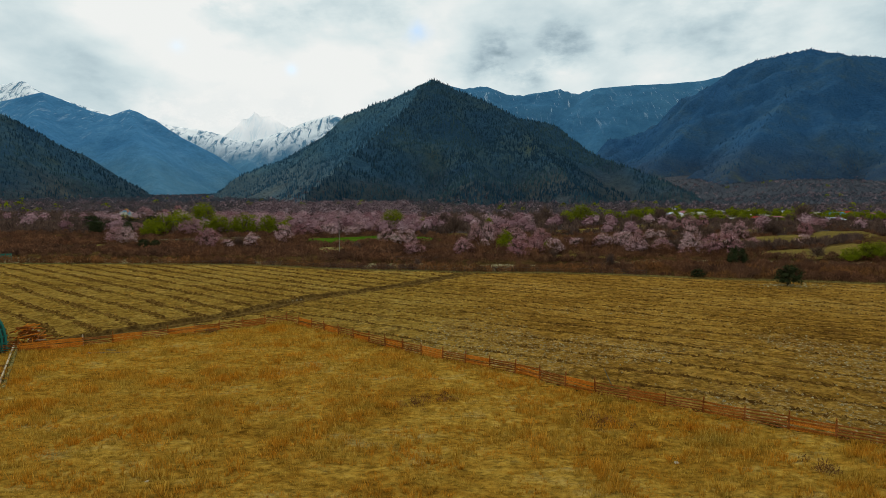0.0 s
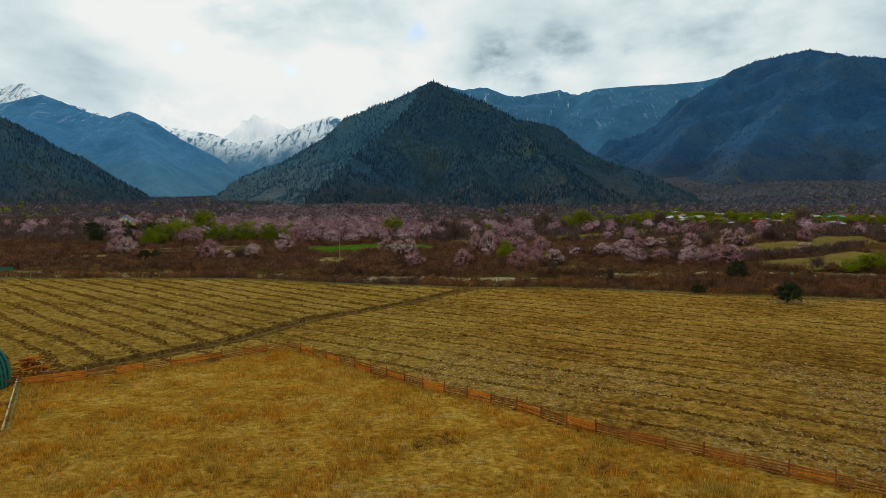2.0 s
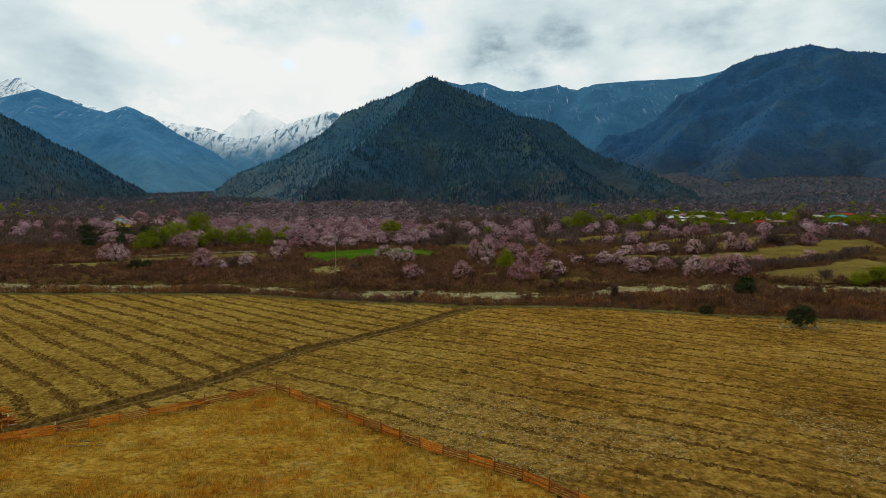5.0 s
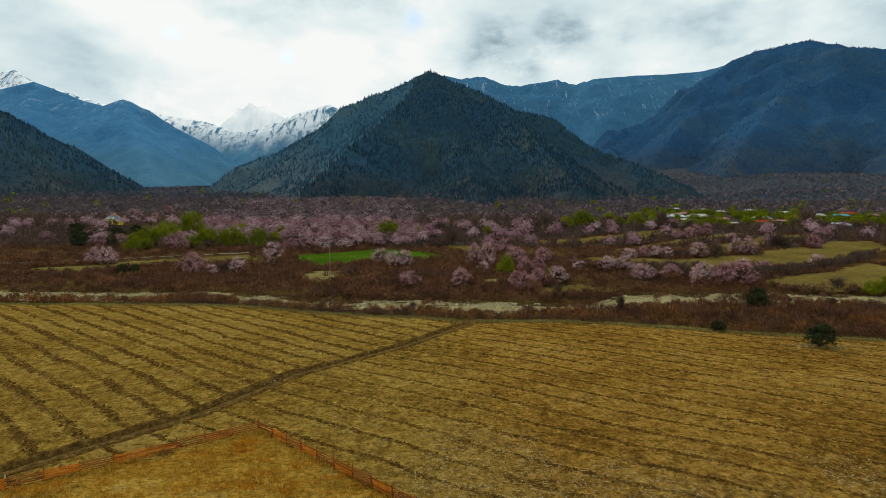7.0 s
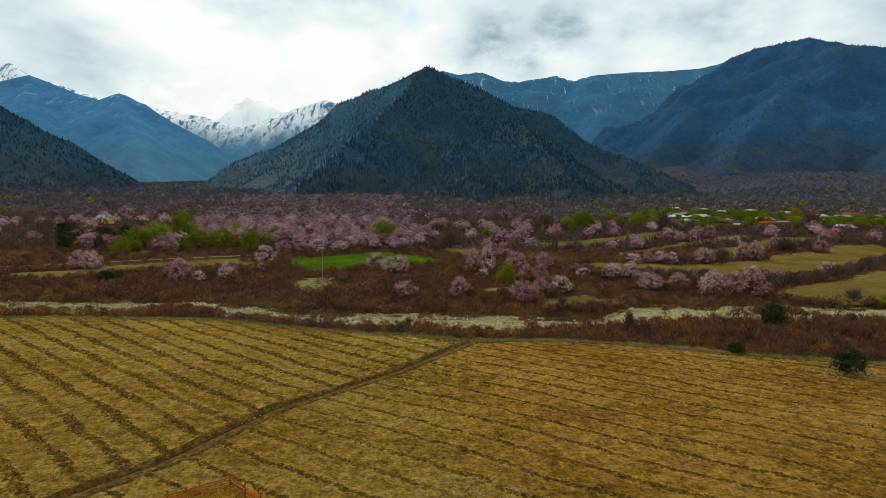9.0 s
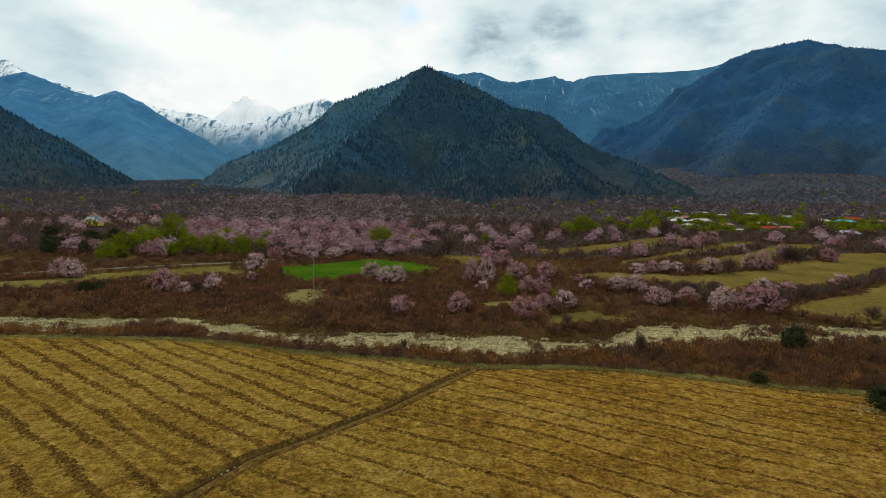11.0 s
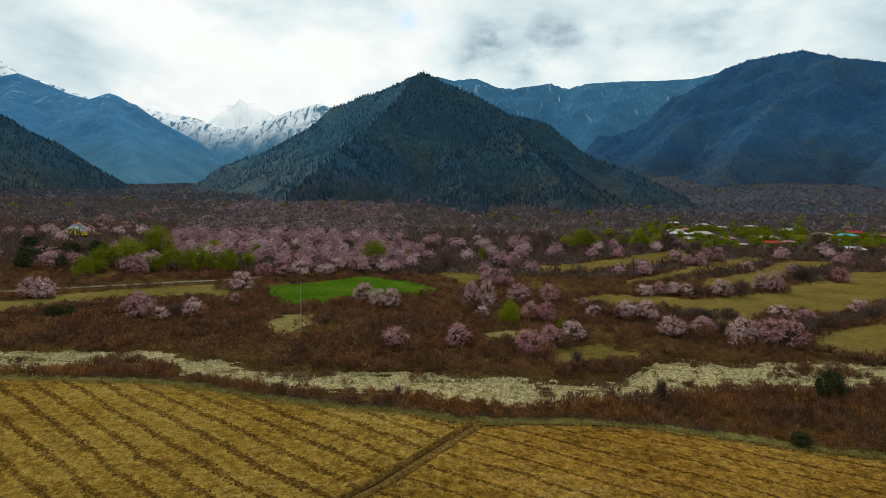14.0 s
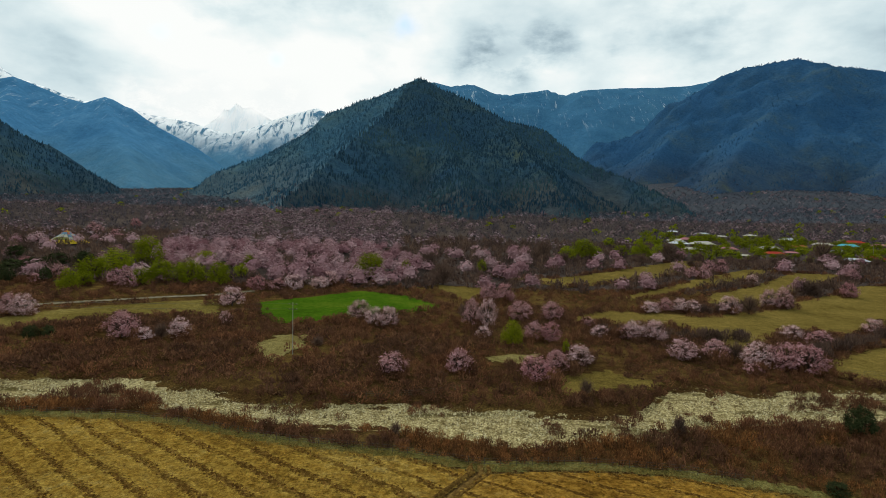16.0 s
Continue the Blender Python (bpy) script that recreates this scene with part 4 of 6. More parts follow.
def bare_shape(seed, twigs, width=0.006):
    g = np.random.default_rng(seed)
    tips = crown_points(g, twigs // 6, 6, 0.09, 0.16)
    roots = tips * np.array([0.45, 0.45, 0.62]) + g.normal(size=tips.shape) * 0.05
    roots[:, 2] = np.clip(roots[:, 2], 0.1, None)
    return limbs_of(g, 8, 0.16, 0.026, 0.40, 0.88), blades(roots, tips, width, g)


def mound_core(g, sides, low, wide, high):
    """The dense heart of a crown: an uneven dome."""
    a = np.arange(sides) * 2 * math.pi / sides + g.uniform(0, 1)
    rings = []
    for z, r in ((low, wide * 0.7), (low + 0.45 * (high - low), wide), (low + 0.82 * (high - low), wide * 0.66)):
        q = r * g.uniform(0.78, 1.2, sides)
        rings.append(np.stack([q * np.cos(a), q * np.sin(a), z + g.uniform(-0.07, 0.07, sides)], -1))
    V = np.concatenate([*rings, [[g.uniform(-0.05, 0.05), g.uniform(-0.05, 0.05), high]]])
    F = []
    for k in range(2):
        for i in range(sides):
            p, q = k * sides + i, k * sides + (i + 1) % sides
            F += [(p, q, q + sides), (p, q + sides, p + sides)]
    F += [(2 * sides + i, 2 * sides + (i + 1) % sides, 3 * sides) for i in range(sides)]
    return V, np.array(F)


def shrub_shape(seed, count, width, fan=0.22):
    """A rounded shrub: a dense haze of fine twigs, a few rising from the foot, most near the rim."""
    g = np.random.default_rng(seed)
    a, h = g.uniform(0, 2 * math.pi, count), g.uniform(0.0, 1.0, count) ** 0.8
    rr = np.sqrt(1 - h ** 2 * 0.94) * g.uniform(0.55, 1.0, count)
    tips = np.stack([0.52 * rr * np.cos(a), 0.52 * rr * np.sin(a), 0.12 + 0.86 * h * g.uniform(0.75, 1.08, count)], -1)
    roots = tips * np.array([0.80, 0.80, 0.66]) + g.normal(size=(count, 3)) * 0.075
    foot = np.stack([tips[:, 0] * 0.45, tips[:, 1] * 0.45, np.full(count, -0.04)], -1)
    low = (g.random(count) < fan)[:, None]
    return blades(np.where(low, foot, roots), tips, np.where(low[:, 0], width, width * 1.6), g)


def juniper_shape(seed):
    g = np.random.default_rng(seed)
    p = crown_points(g, 90, 34, 0.05, 0.16, 1.2)
    return limbs_of(g, 5, 0.12, 0.03, 0.34, 0.84), flakes(p, 0.022, g, 0.35)


def strewn(name, shapes, x, y, wide, tall, material, label, category, g, z=None, sink=0.0, smooth=False):
    """One mesh of very many small plants or stones of a kind."""
    x, y, wide, tall = (np.asarray(v, float) for v in (x, y, wide, tall))
    z = height(x, y) if z is None else z
    pick, turn, tint = g.integers(0, len(shapes), len(x)), g.uniform(0, 2 * math.pi, len(x)), g.random(len(x))
    VV, FF, TT, base = [], [], [], 0
    for k, (V, F) in enumerate(shapes):
        s = np.nonzero(pick == k)[0]
        if not len(s):
            continue
        c, sn = np.cos(turn[s])[:, None], np.sin(turn[s])[:, None]
        X = (V[None, :, 0] * c - V[None, :, 1] * sn) * wide[s, None] + x[s, None]
        Y = (V[None, :, 0] * sn + V[None, :, 1] * c) * wide[s, None] + y[s, None]
        Z = V[None, :, 2] * tall[s, None] + z[s, None] - sink
        VV.append(np.stack([X, Y, Z], -1).reshape(-1, 3))
        FF.append((F[None] + (np.arange(len(s)) * len(V))[:, None, None] + base).reshape(-1, F.shape[1]))
        TT.append(np.repeat(tint[s], len(V)))
        base += len(s) * len(V)
    me = raw(name, np.concatenate(VV), np.concatenate(FF), material, np.concatenate(TT), smooth)
    return tagged(new(name, me), label, category, kind="stuff")


def tree_kind(name, shapes, leaf, count_tints=4):
    """Mesh pairs for a kind of tree, each crown in a few tints."""
    g = np.random.default_rng(len(name))
    kinds = []
    for wood, crown in shapes:
        trunk = raw("trunk", *wood, MAT["bark"], smooth=True)
        for _ in range(count_tints):
            kinds.append((trunk, raw("crown", *crown, leaf, np.full(len(crown[0]), g.random()))))
    return name, kinds


def plant(kind, x, y, tall, wide, label, category, group, turn, which, crown_label=""):
    name, kinds = kind
    trunk, crown = kinds[which % len(kinds)]
    ob = new(name)
    ob.empty_display_size = 0.3
    ob.matrix_basis = Matrix.Translation((x, y, ground_z(x, y))) @ Matrix.Rotation(turn, 4, "Z") @ Matrix.Diagonal((wide, wide, tall, 1))
    part("trunk", trunk, None, ob)
    part("crown", crown, None, ob, crown_label)
    return tagged(ob, label, category, group)


BLOSSOM = tree_kind("blossom_tree", [blossom_shape(s, 100, 32, 0.0145) for s in (1, 2, 3, 4)], MAT["blossom"], 3)
BLOSSOM_MID = tree_kind("blossom_tree", [orchard_shape(s, 64, 12, 0.027) for s in (11, 12, 13, 14)], MAT["orchard_blossom"], 4)
WILLOW = tree_kind("willow_tree", [willow_shape(s, 96, 34, 0.0185) for s in (21, 22, 23)], MAT["willow"], 3)
WILLOW_FAR = tree_kind("willow_tree", [willow_shape(s, 44, 16, 0.035) for s in (24, 25)], MAT["willow"], 3)
BARE = tree_kind("bare_tree", [bare_shape(s, 600, 0.007) for s in (31, 32, 33)], MAT["near_twig"], 2)
JUNIPER = tree_kind("juniper_bush", [juniper_shape(s) for s in (41, 42)], MAT["needle"], 2)

# blossoming trees on the river bank and round the plots: x, y, height, width
BANK = [(-7.9, 151.0, 4.8, 6.1), (5.4, 151.9, 5.3, 5.5), (19.8, 148.1, 5.3, 7.0), (25.1, 153.3, 5.1, 5.3), (31.3, 158.3, 5.1, 5.3), (54.8, 182.9, 5.9, 10.1), (56.4, 165.4, 5.2, 6.9), (65.3, 167.5, 4.5, 6.0), (73.3, 159.6, 6.8, 10.8), (78.6, 155.9, 7.1, 8.0), (67.3, 155.3, 2.5, 4.3), (100.2, 182.1, 3.9, 7.0)]
PLOTS = [(-62.3, 245.9, 5.6, 7.6), (-54.8, 245.7, 4.6, 7.0), (-50.3, 249.1, 6.2, 8.2), (-41.1, 252.8, 5.0, 7.4), (-38.1, 258.7, 6.6, 8.2), (-29.7, 264.0, 6.4, 8.2), (13.4, 194.4, 9.0, 9.1), (23.2, 235.8, 7.0, 11.6), (26.2, 203.9, 6.5, 7.5), (28.1, 180.6, 5.3, 8.6), (35.8, 205.6, 5.9, 6.9), (13.2, 181.6, 3.4, 4.2), (-13.2, 192.4, 6.3, 8.7), (-20.5, 202.8, 5.8, 6.8), (50.7, 183.6, 4.0, 5.7), (43.8, 185.0, 3.4, 5.1), (44.4, 197.5, 3.1, 4.7)]
TRACKSIDE = [(-204.4, 416.1, 7.4, 8.4), (-244.6, 460.6, 8.6, 8.4), (-236.0, 452.0, 6.6, 8.2), (-238.7, 509.1, 8.4, 8.4), (-72.5, 174.4, 6.9, 8.2), (-66.2, 172.3, 3.4, 4.7), (-59.4, 175.0, 5.9, 5.1), (-60.7, 215.1, 6.9, 8.0), (-54.4, 191.0, 3.9, 3.6), (-112.4, 196.4, 6.8, 10.5), (-144.1, 264.4, 5.8, 7.6), (-142.3, 249.8, 4.2, 6.7), (-109.9, 244.7, 8.5, 10.1), (-174.4, 289.5, 5.0, 7.4)]
HEDGES = [(79.8, 222.9, 5.1, 9.1), (85.6, 222.4, 4.7, 6.5), (97.2, 220.2, 6.8, 7.1), (120.2, 232.4, 8.4, 9.5), (145.6, 290.0, 5.0, 6.0), (145.9, 323.7, 8.4, 11.8), (127.2, 303.2, 6.8, 12.0), (166.8, 259.6, 7.0, 7.0), (205.0, 307.2, 6.4, 6.9), (70.8, 219.2, 4.3, 7.1), (96.5, 187.8, 4.4, 5.8), (126.3, 196.9, 4.6, 6.2)]
count = 0
for rows, where in ((BANK, "on the scrubby river bank"), (PLOTS, "beside the small farm plots"), (TRACKSIDE, "beside the farm track"), (HEDGES, "in a hedge between terraces")):
    for x, y, tall, wide in [q for x, y, h, w in rows for q in ([(x, y, h, w)] if w < 8.5 else [(x - 0.24 * w, y + 0.8, h * 0.92, 0.60 * w), (x + 0.22 * w, y - 0.6, h, 0.64 * w)])]:
        plant(BLOSSOM, x, y, tall * 0.98, wide * 1.22, f"wild peach tree in pale pink blossom {where}", "tree", "blossoming peach trees", rng.uniform(0, 6.28), count * 5)
        count += 1

WILLOWS_TRACK = [(-124.2, 237.7, 7.8, 7.8), (-130.1, 262.6, 9.3, 13.7), (-129.6, 277.6, 10.8, 15.6), (-126.4, 298.0, 14.4, 15.4), (-106.8, 252.5, 6.3, 10.5), (-102.8, 259.6, 8.7, 12.2), (-91.3, 257.5, 9.9, 13.4), (-78.8, 254.1, 9.3, 10.2), (-102.2, 302.4, 7.8, 10.4), (-79.8, 292.5, 7.5, 7.5), (-123.7, 246.4, 5.7, 7.4), (-77.4, 273.6, 6.0, 7.0)]
WILLOWS_FIELD = [(-24.9, 279.0, 11.4, 14.7), (-10.3, 290.8, 7.0, 6.0), (19.3, 174.2, 6.6, 5.8), (31.0, 169.0, 3.3, 2.0), (89.5, 367.0, 13.0, 16.3), (79.3, 362.0, 9.0, 10.9), (97.5, 366.1, 8.4, 9.7), (127.4, 374.5, 10.7, 13.3), (147.2, 397.7, 8.6, 10.7), (24.9, 306.9, 6.4, 5.8), (110.5, 146.0, 4.6, 7.0), (104.8, 144.5, 3.6, 6.0), (116.0, 149.0, 4.8, 7.0)]
for k, (x, y, tall, wide) in enumerate(WILLOWS_TRACK + WILLOWS_FIELD):
    plant(WILLOW, x, y, tall, wide, "willow in fresh yellow-green leaf by the " + ("track" if k < len(WILLOWS_TRACK) else "fields"), "tree", "green willows", rng.uniform(0, 6.28), k * 2 + 1)

JUNIPERS = [(64.6, 123.2, 5.0, 5.4), (-169.1, 273.7, 5.6, 11.6), (-163.1, 278.2, 6.0, 10.9), (-162.6, 291.6, 6.4, 12.5), (-195.2, 313.8, 6.6, 10.9), (-140.1, 250.2, 6.3, 5.4), (-151.5, 293.2, 7.5, 10.1), (-152.7, 248.1, 6.2, 7.4), (-91.0, 171.0, 3.4, 4.4), (-88.2, 172.5, 3.1, 3.9), (58.5, 94.8, 3.9, 5.2), (48.0, 105.6, 1.9, 3.2)]
for k, (x, y, tall, wide) in enumerate(JUNIPERS):
    plant(JUNIPER, x, y, tall, wide, "dark green rounded juniper bush on open scrubland", "bush", "dark juniper bushes", rng.uniform(0, 6.28), k)


BARES = [(103.5, 220.1, 7.5, 9.3), (152.0, 262.0, 8.0, 15.0), (5.6, 266.0, 11.0, 13.0), (66.0, 366.0, 14.0, 15.0), (146.0, 380.0, 13.0, 16.0), (250.0, 392.0, 16.0, 20.0), (9.9, 204.0, 5.2, 5.2), (0.2, 310.0, 10.5, 11.5), (69.0, 166.0, 5.0, 6.2), (100.2, 150.3, 4.0, 6.0), (-63.0, 173.5, 4.8, 5.2), (-26.0, 170.0, 2.8, 4.3), (-5.5, 121.0, 2.6, 2.5), (36.5, 122.5, 4.0, 3.2), (27.5, 140.0, 3.5, 3.6)]
BARES += [(62.0 + 17.0 * i + 6.0 * math.sin(5.0 * i), 352.0 + 9.0 * math.cos(3.0 * i) + 1.2 * i, 6.5 + 2.2 * math.sin(2.3 * i), 9.5 + 2.5 * math.cos(1.7 * i)) for i in range(15)] + [(150.0 + 13.0 * i + 5.0 * math.sin(4.0 * i), 372.0 + 2.6 * i + 5.0 * math.cos(2.0 * i), 5.5 + 1.8 * math.sin(3.1 * i), 8.5 + 2.0 * math.cos(1.3 * i)) for i in range(13)]
for k, (x, y, tall, wide) in enumerate(BARES):
    plant(BARE, x, y, tall, wide, "leafless grey-brown tree with a fine twiggy crown", "tree", "bare trees", rng.uniform(0, 6.28), k)


# ---------------------------------------------------------------- woods and scrub
def open_ground(x, y, margin=0.0):
    """True where no plot, track, river or village lies."""
    free = (edge_distance(x, y, TRACK) > 3.2) & (edge_distance(x, y + 3.0, TRACK) > 3.2)
    for poly in [MEADOW, LEFT_FIELD, *TERRACES, *CLEARINGS]:
        free &= ~inside(x, y, poly)
    return free


PINK_WOOD = [(-134, 307), (-156, 371), (-183, 473), (-228, 637), (-256, 832), (-183, 960), (-57, 890), (-23, 569), (-16, 376), (0, 300), (-4, 266), (-26, 262), (-60, 262), (-84, 280), (-110, 290)]


def pinkness(x, y):
    """The share of trees in blossom: most in the orchard wood, few elsewhere."""
    p = np.where((x < 60) & (y < 620), 0.24, 0.17)
    p = np.where((x > 350) & (y > 620), 0.26, p)
    p = np.where((x < -150) & (y > 380), 0.12, p)
    p = p * np.clip(1.7 * fractal(x, y, 0.018, 2, 33) - 0.1, 0.25, 1.25)
    return np.where(inside(x, y, PINK_WOOD), np.clip(1.3 * fractal(x, y, 0.02, 2, 34) + 0.2, 0.55, 0.95), p)


def candidates(n, y0, y1, g):
    y = np.sqrt(g.uniform(y0 ** 2, y1 ** 2, n))
    x = g.uniform(-0.86, 0.86, n) * (y + 30)
    return x, y


def thin_out(x, y, gap):
    """Drop points that stand closer than the gap to an earlier one."""
    seen, keep = set(), []
    for i, (a, b) in enumerate(zip(x, y)):
        key = (int(a // gap), int(b // gap))
        if key in seen:
            continue
        seen.add(key)
        keep.append(i)
    return np.array(keep)


x, y = candidates(9000, 255, 470, rng)
ok = open_ground(x, y) & ~inside(x, y, VILLAGE) & (edge_distance(x, y, [(63, 288), (218, 328)]) > 4)
x, y = x[ok], y[ok]
k = thin_out(x, y, 5.6)
x, y = x[k], y[k]
roll = rng.random(len(x))
pink = roll < pinkness(x, y)
sparse = np.zeros(len(x), bool)
sparse[thin_out(x, y, 8.6)] = True
ok = ~pink | sparse
x, y, roll, pink = x[ok], y[ok], roll[ok], pink[ok]
near = np.nonzero(pink)[0]
near = near[np.argsort(y[near])][:290]
for i in near:
    tall = rng.uniform(5.2, 8.0)
    plant(BLOSSOM_MID, x[i], y[i], tall, tall * rng.uniform(1.15, 1.45), "wild peach tree in pale pink blossom in an open orchard wood", "tree", "peach orchard trees", rng.uniform(0, 6.28), int(i))
rest = np.setdiff1d(np.nonzero(pink)[0], near)
far_pink = [(V, F) for (_, (V, F)) in (orchard_shape(s, 22, 4, 0.062, False) for s in (51, 52, 53, 54))]
far_bare = [shrub_shape(s, 13, 0.062, 0.3) for s in (61, 62, 63, 64)]
far_green = [(V, F) for (_, (V, F)) in (willow_shape(s, 12, 7, 0.09) for s in (71, 72))]
brown = np.nonzero(~pink & (roll > 0.10))[0]
dark = np.nonzero(~pink & (roll <= 0.10) & (x < 0))[0]
t = rng.uniform(3.0, 6.5, len(brown))
mid_bare = [shrub_shape(s, 46, 0.029, 0.35) for s in (81, 82, 83, 84)]
strewn("bare_woodland", mid_bare, x[brown], y[brown], t * rng.uniform(1.0, 1.5, len(brown)), t, MAT["near_twig"], "leafless brown trees and thickets on the valley floor", "woodland", rng, sink=0.3)

# farther woods
x2, y2 = candidates(14000, 470, 1150, rng)
xl, yl = rng.uniform(-1000, -150, 3500), rng.uniform(1150, 2400, 3500)
xr, yr = rng.uniform(350, 1500, 4000), rng.uniform(1000, 1800, 4000)
x2, y2 = np.concatenate([x2, xl, xr]), np.concatenate([y2, yl, yr])
z2 = height(x2, y2)
top2 = z2.copy()
for lines, slope, rough, seed in ((M1, 0.62, 110, 11), (M8, 0.62, 110, 11), (M2, 0.66, 190, 23), (M4, 0.60, 80, 47)):
    top2 = np.maximum(top2, ridge_height(x2, y2, lines, slope, rough, seed))
ok = ~inside(x2, y2, VILLAGE) & ~inside(x2, y2, FAR_FLAT) & (top2 < z2 + 4 + 34 * rng.random(len(x2)) ** 2)
x2, y2, z2 = x2[ok], y2[ok], top2[ok]
k = thin_out(x2, y2, 9.5)
x2, y2, z2 = x2[k], y2[k], z2[k]
roll2 = rng.random(len(x2))
low2 = z2 < height(x2, y2) + 4
pink2 = (roll2 < pinkness(x2, y2) * 0.85) & low2
green2 = ~pink2 & low2 & (roll2 > np.where((x2 > 40) & (y2 < 760), 0.965, 0.995))
xx, yy = np.concatenate([x[rest], x2[pink2]]), np.concatenate([y[rest], y2[pink2]])
t = rng.uniform(5.0, 8.2, len(xx))
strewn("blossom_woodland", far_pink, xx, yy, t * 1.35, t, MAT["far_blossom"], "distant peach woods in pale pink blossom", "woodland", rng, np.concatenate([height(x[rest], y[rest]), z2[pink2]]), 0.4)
t = rng.uniform(5, 9, int(green2.sum()))
strewn("green_woodland", far_green, x2[green2], y2[green2], t * 1.3, t, MAT["willow"], "scattered distant trees in fresh green leaf", "woodland", rng, z2[green2], 0.4)
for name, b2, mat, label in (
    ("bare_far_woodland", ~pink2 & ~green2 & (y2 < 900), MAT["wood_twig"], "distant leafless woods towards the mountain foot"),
    ("bare_foot_woodland", ~pink2 & ~green2 & (y2 >= 900), MAT["haze_twig"], "leafless woods at the mountain foot, tinted blue for haze"),
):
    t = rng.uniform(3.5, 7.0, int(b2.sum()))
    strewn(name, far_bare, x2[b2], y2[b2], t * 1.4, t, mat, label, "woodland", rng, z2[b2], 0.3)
xd, yd = x[dark], y[dark]
t = rng.uniform(3.0, 7.0, len(dark))
far_dark = [(V, F) for (_, (V, F)) in (willow_shape(s, 12, 8, 0.08) for s in (73, 74))]
strewn("juniper_woodland", far_dark, xd, yd, t * 1.1, t, MAT["needle"], "dark evergreen bushes scattered in the woods", "woodland", rng, sink=0.4)
# village willows
xv, yv = rng.uniform(110, 440, 1000), rng.uniform(362, 560, 1000)
k = thin_out(xv, yv, 9)
xv, yv = xv[k], yv[k]
s = inside(xv, yv, [(p[0] * 1.0, p[1]) for p in [(108, 362), (300, 372), (436, 512), (300, 556), (200, 550), (118, 430)]]) & (rng.random(len(xv)) < 0.34)
for i in np.nonzero(s)[0][:140]:
    tall = rng.uniform(4.5, 8.0)
    plant(WILLOW_FAR, xv[i], yv[i], tall, tall * rng.uniform(1.1, 1.6), "green willow between the village houses", "tree", "village willows", rng.uniform(0, 6.28), int(i))

# scrub between the river and the plots
shrubs = [shrub_shape(s, 38, 0.033) for s in (91, 92, 93, 94, 95)]


def scatter(n, x0, x1, y0, y1, want):
    x, y = rng.uniform(x0, x1, n), rng.uniform(y0, y1, n)
    k = want(x, y) > rng.random(n)
    return x[k], y[k]


def bank_scrub(x, y):
    far = np.interp(x, RIVER_X, RIVER_FAR)
    d = fractal(x, y, 0.07, 3, 41)
    want = np.clip((d - 0.25) * 4, 0.12, 1.0) * (y > far - 0.6) * open_ground(x, y)
    want = want * np.where((x > 30) & (y > 150), 0.8, 1.0) * np.clip((215 - y) / 25, 0.25, 1)
    return want


x, y = scatter(36000, -215, 130, 134, 262, bank_scrub)
k = thin_out(x, y, 1.75)
x, y = x[k], y[k]
t = rng.uniform(0.6, 1.9, len(x)) * np.clip(0.6 + 0.9 * fractal(x, y, 0.05, 2, 44), 0.6, 1.4) * np.where(x < 10, 1.12, 0.9)
strewn("bank_scrub", shrubs, x, y, t * rng.uniform(1.5, 2.4, len(x)), t, MAT["twig"], "low reddish-brown leafless scrub above the riverbed", "scrub", rng)


def near_scrub(x, y):
    edge = np.interp(x, [p[0] for p in FIELD_EDGE], [p[1] for p in FIELD_EDGE])
    near = np.interp(x, RIVER_X, RIVER_NEAR)
    strip = (y > edge + 1.8) & (y < near + np.where(x > 28, -0.6, np.where(x < -10, -0.2, -0.6)))
    thick = np.where(x > 34, 1.0, np.where(x > -41, 0.9, 0.25))
    isle = inside(x, y, [(-66, 131), (-48, 129), (-44, 133), (-50, 140), (-64, 141)]) | inside(x, y, [(38, 130), (46, 130), (44, 134), (40, 133)])
    isle2 = inside(x, y, [(62, 136), (72, 134), (84, 138), (80, 143), (66, 141)]) | inside(x, y, [(22, 135), (32, 136.5), (38, 142), (36, 145), (28, 139)])
    wild = (river_mask(x, y) > -1.5) * np.where(river_mask(x, y) < 1.2, 0.22, 0.06) * (fractal(x, y, 0.13, 3, 145) > 0.56)
    return np.maximum(wild, 0) + np.maximum(strip * thick * np.clip((fractal(x, y, 0.15, 3, 45) - 0.2) * 4, 0.1, 1), np.maximum(isle, isle2) * 0.75)


x, y = scatter(34000, -150, 180, 88, 146, near_scrub)
near_shrubs = [shrub_shape(s, 88, 0.017) for s in (191, 192, 193, 194)]
k = np.concatenate([(s := np.nonzero(x > 28)[0])[thin_out(x[s], y[s], 1.5)], (s := np.nonzero(x <= 28)[0])[thin_out(x[s], y[s], 1.05)]])
x, y = x[k], y[k]
t = rng.uniform(0.8, 1.8, len(x)) * np.where(x > 28, 0.75 + 0.6 * np.clip((fractal(x, y, 0.10, 2, 147) - 0.3) * 3, 0, 1), np.where(x > -41, 1.05, np.where(x < -43, 1.25, 0.8)))
rusty = fractal(x, y, 0.09, 3, 46) + rng.normal(size=len(x)) * 0.05 > 0.47
rusty &= y < np.interp(x, RIVER_X, RIVER_NEAR) + 1
rusty &= (x < 30) | (fractal(x, y, 0.12, 3, 47) > 0.55)
for sel, mat, name, label in ((rusty, MAT["rust"], "rust_scrub", "rust-coloured dry scrub along the field edge"), (~rusty, MAT["twig"], "river_scrub", "dark leafless thickets beside the riverbed")):
    strewn(name, near_shrubs, x[sel], y[sel], t[sel] * rng.uniform(1.2, 1.7, sel.sum()), t[sel], mat, label, "scrub", rng)

# single rounded shrubs among the low scrub
round_shrubs = [shrub_shape(s, 120, 0.014) for s in (96, 97, 98)]


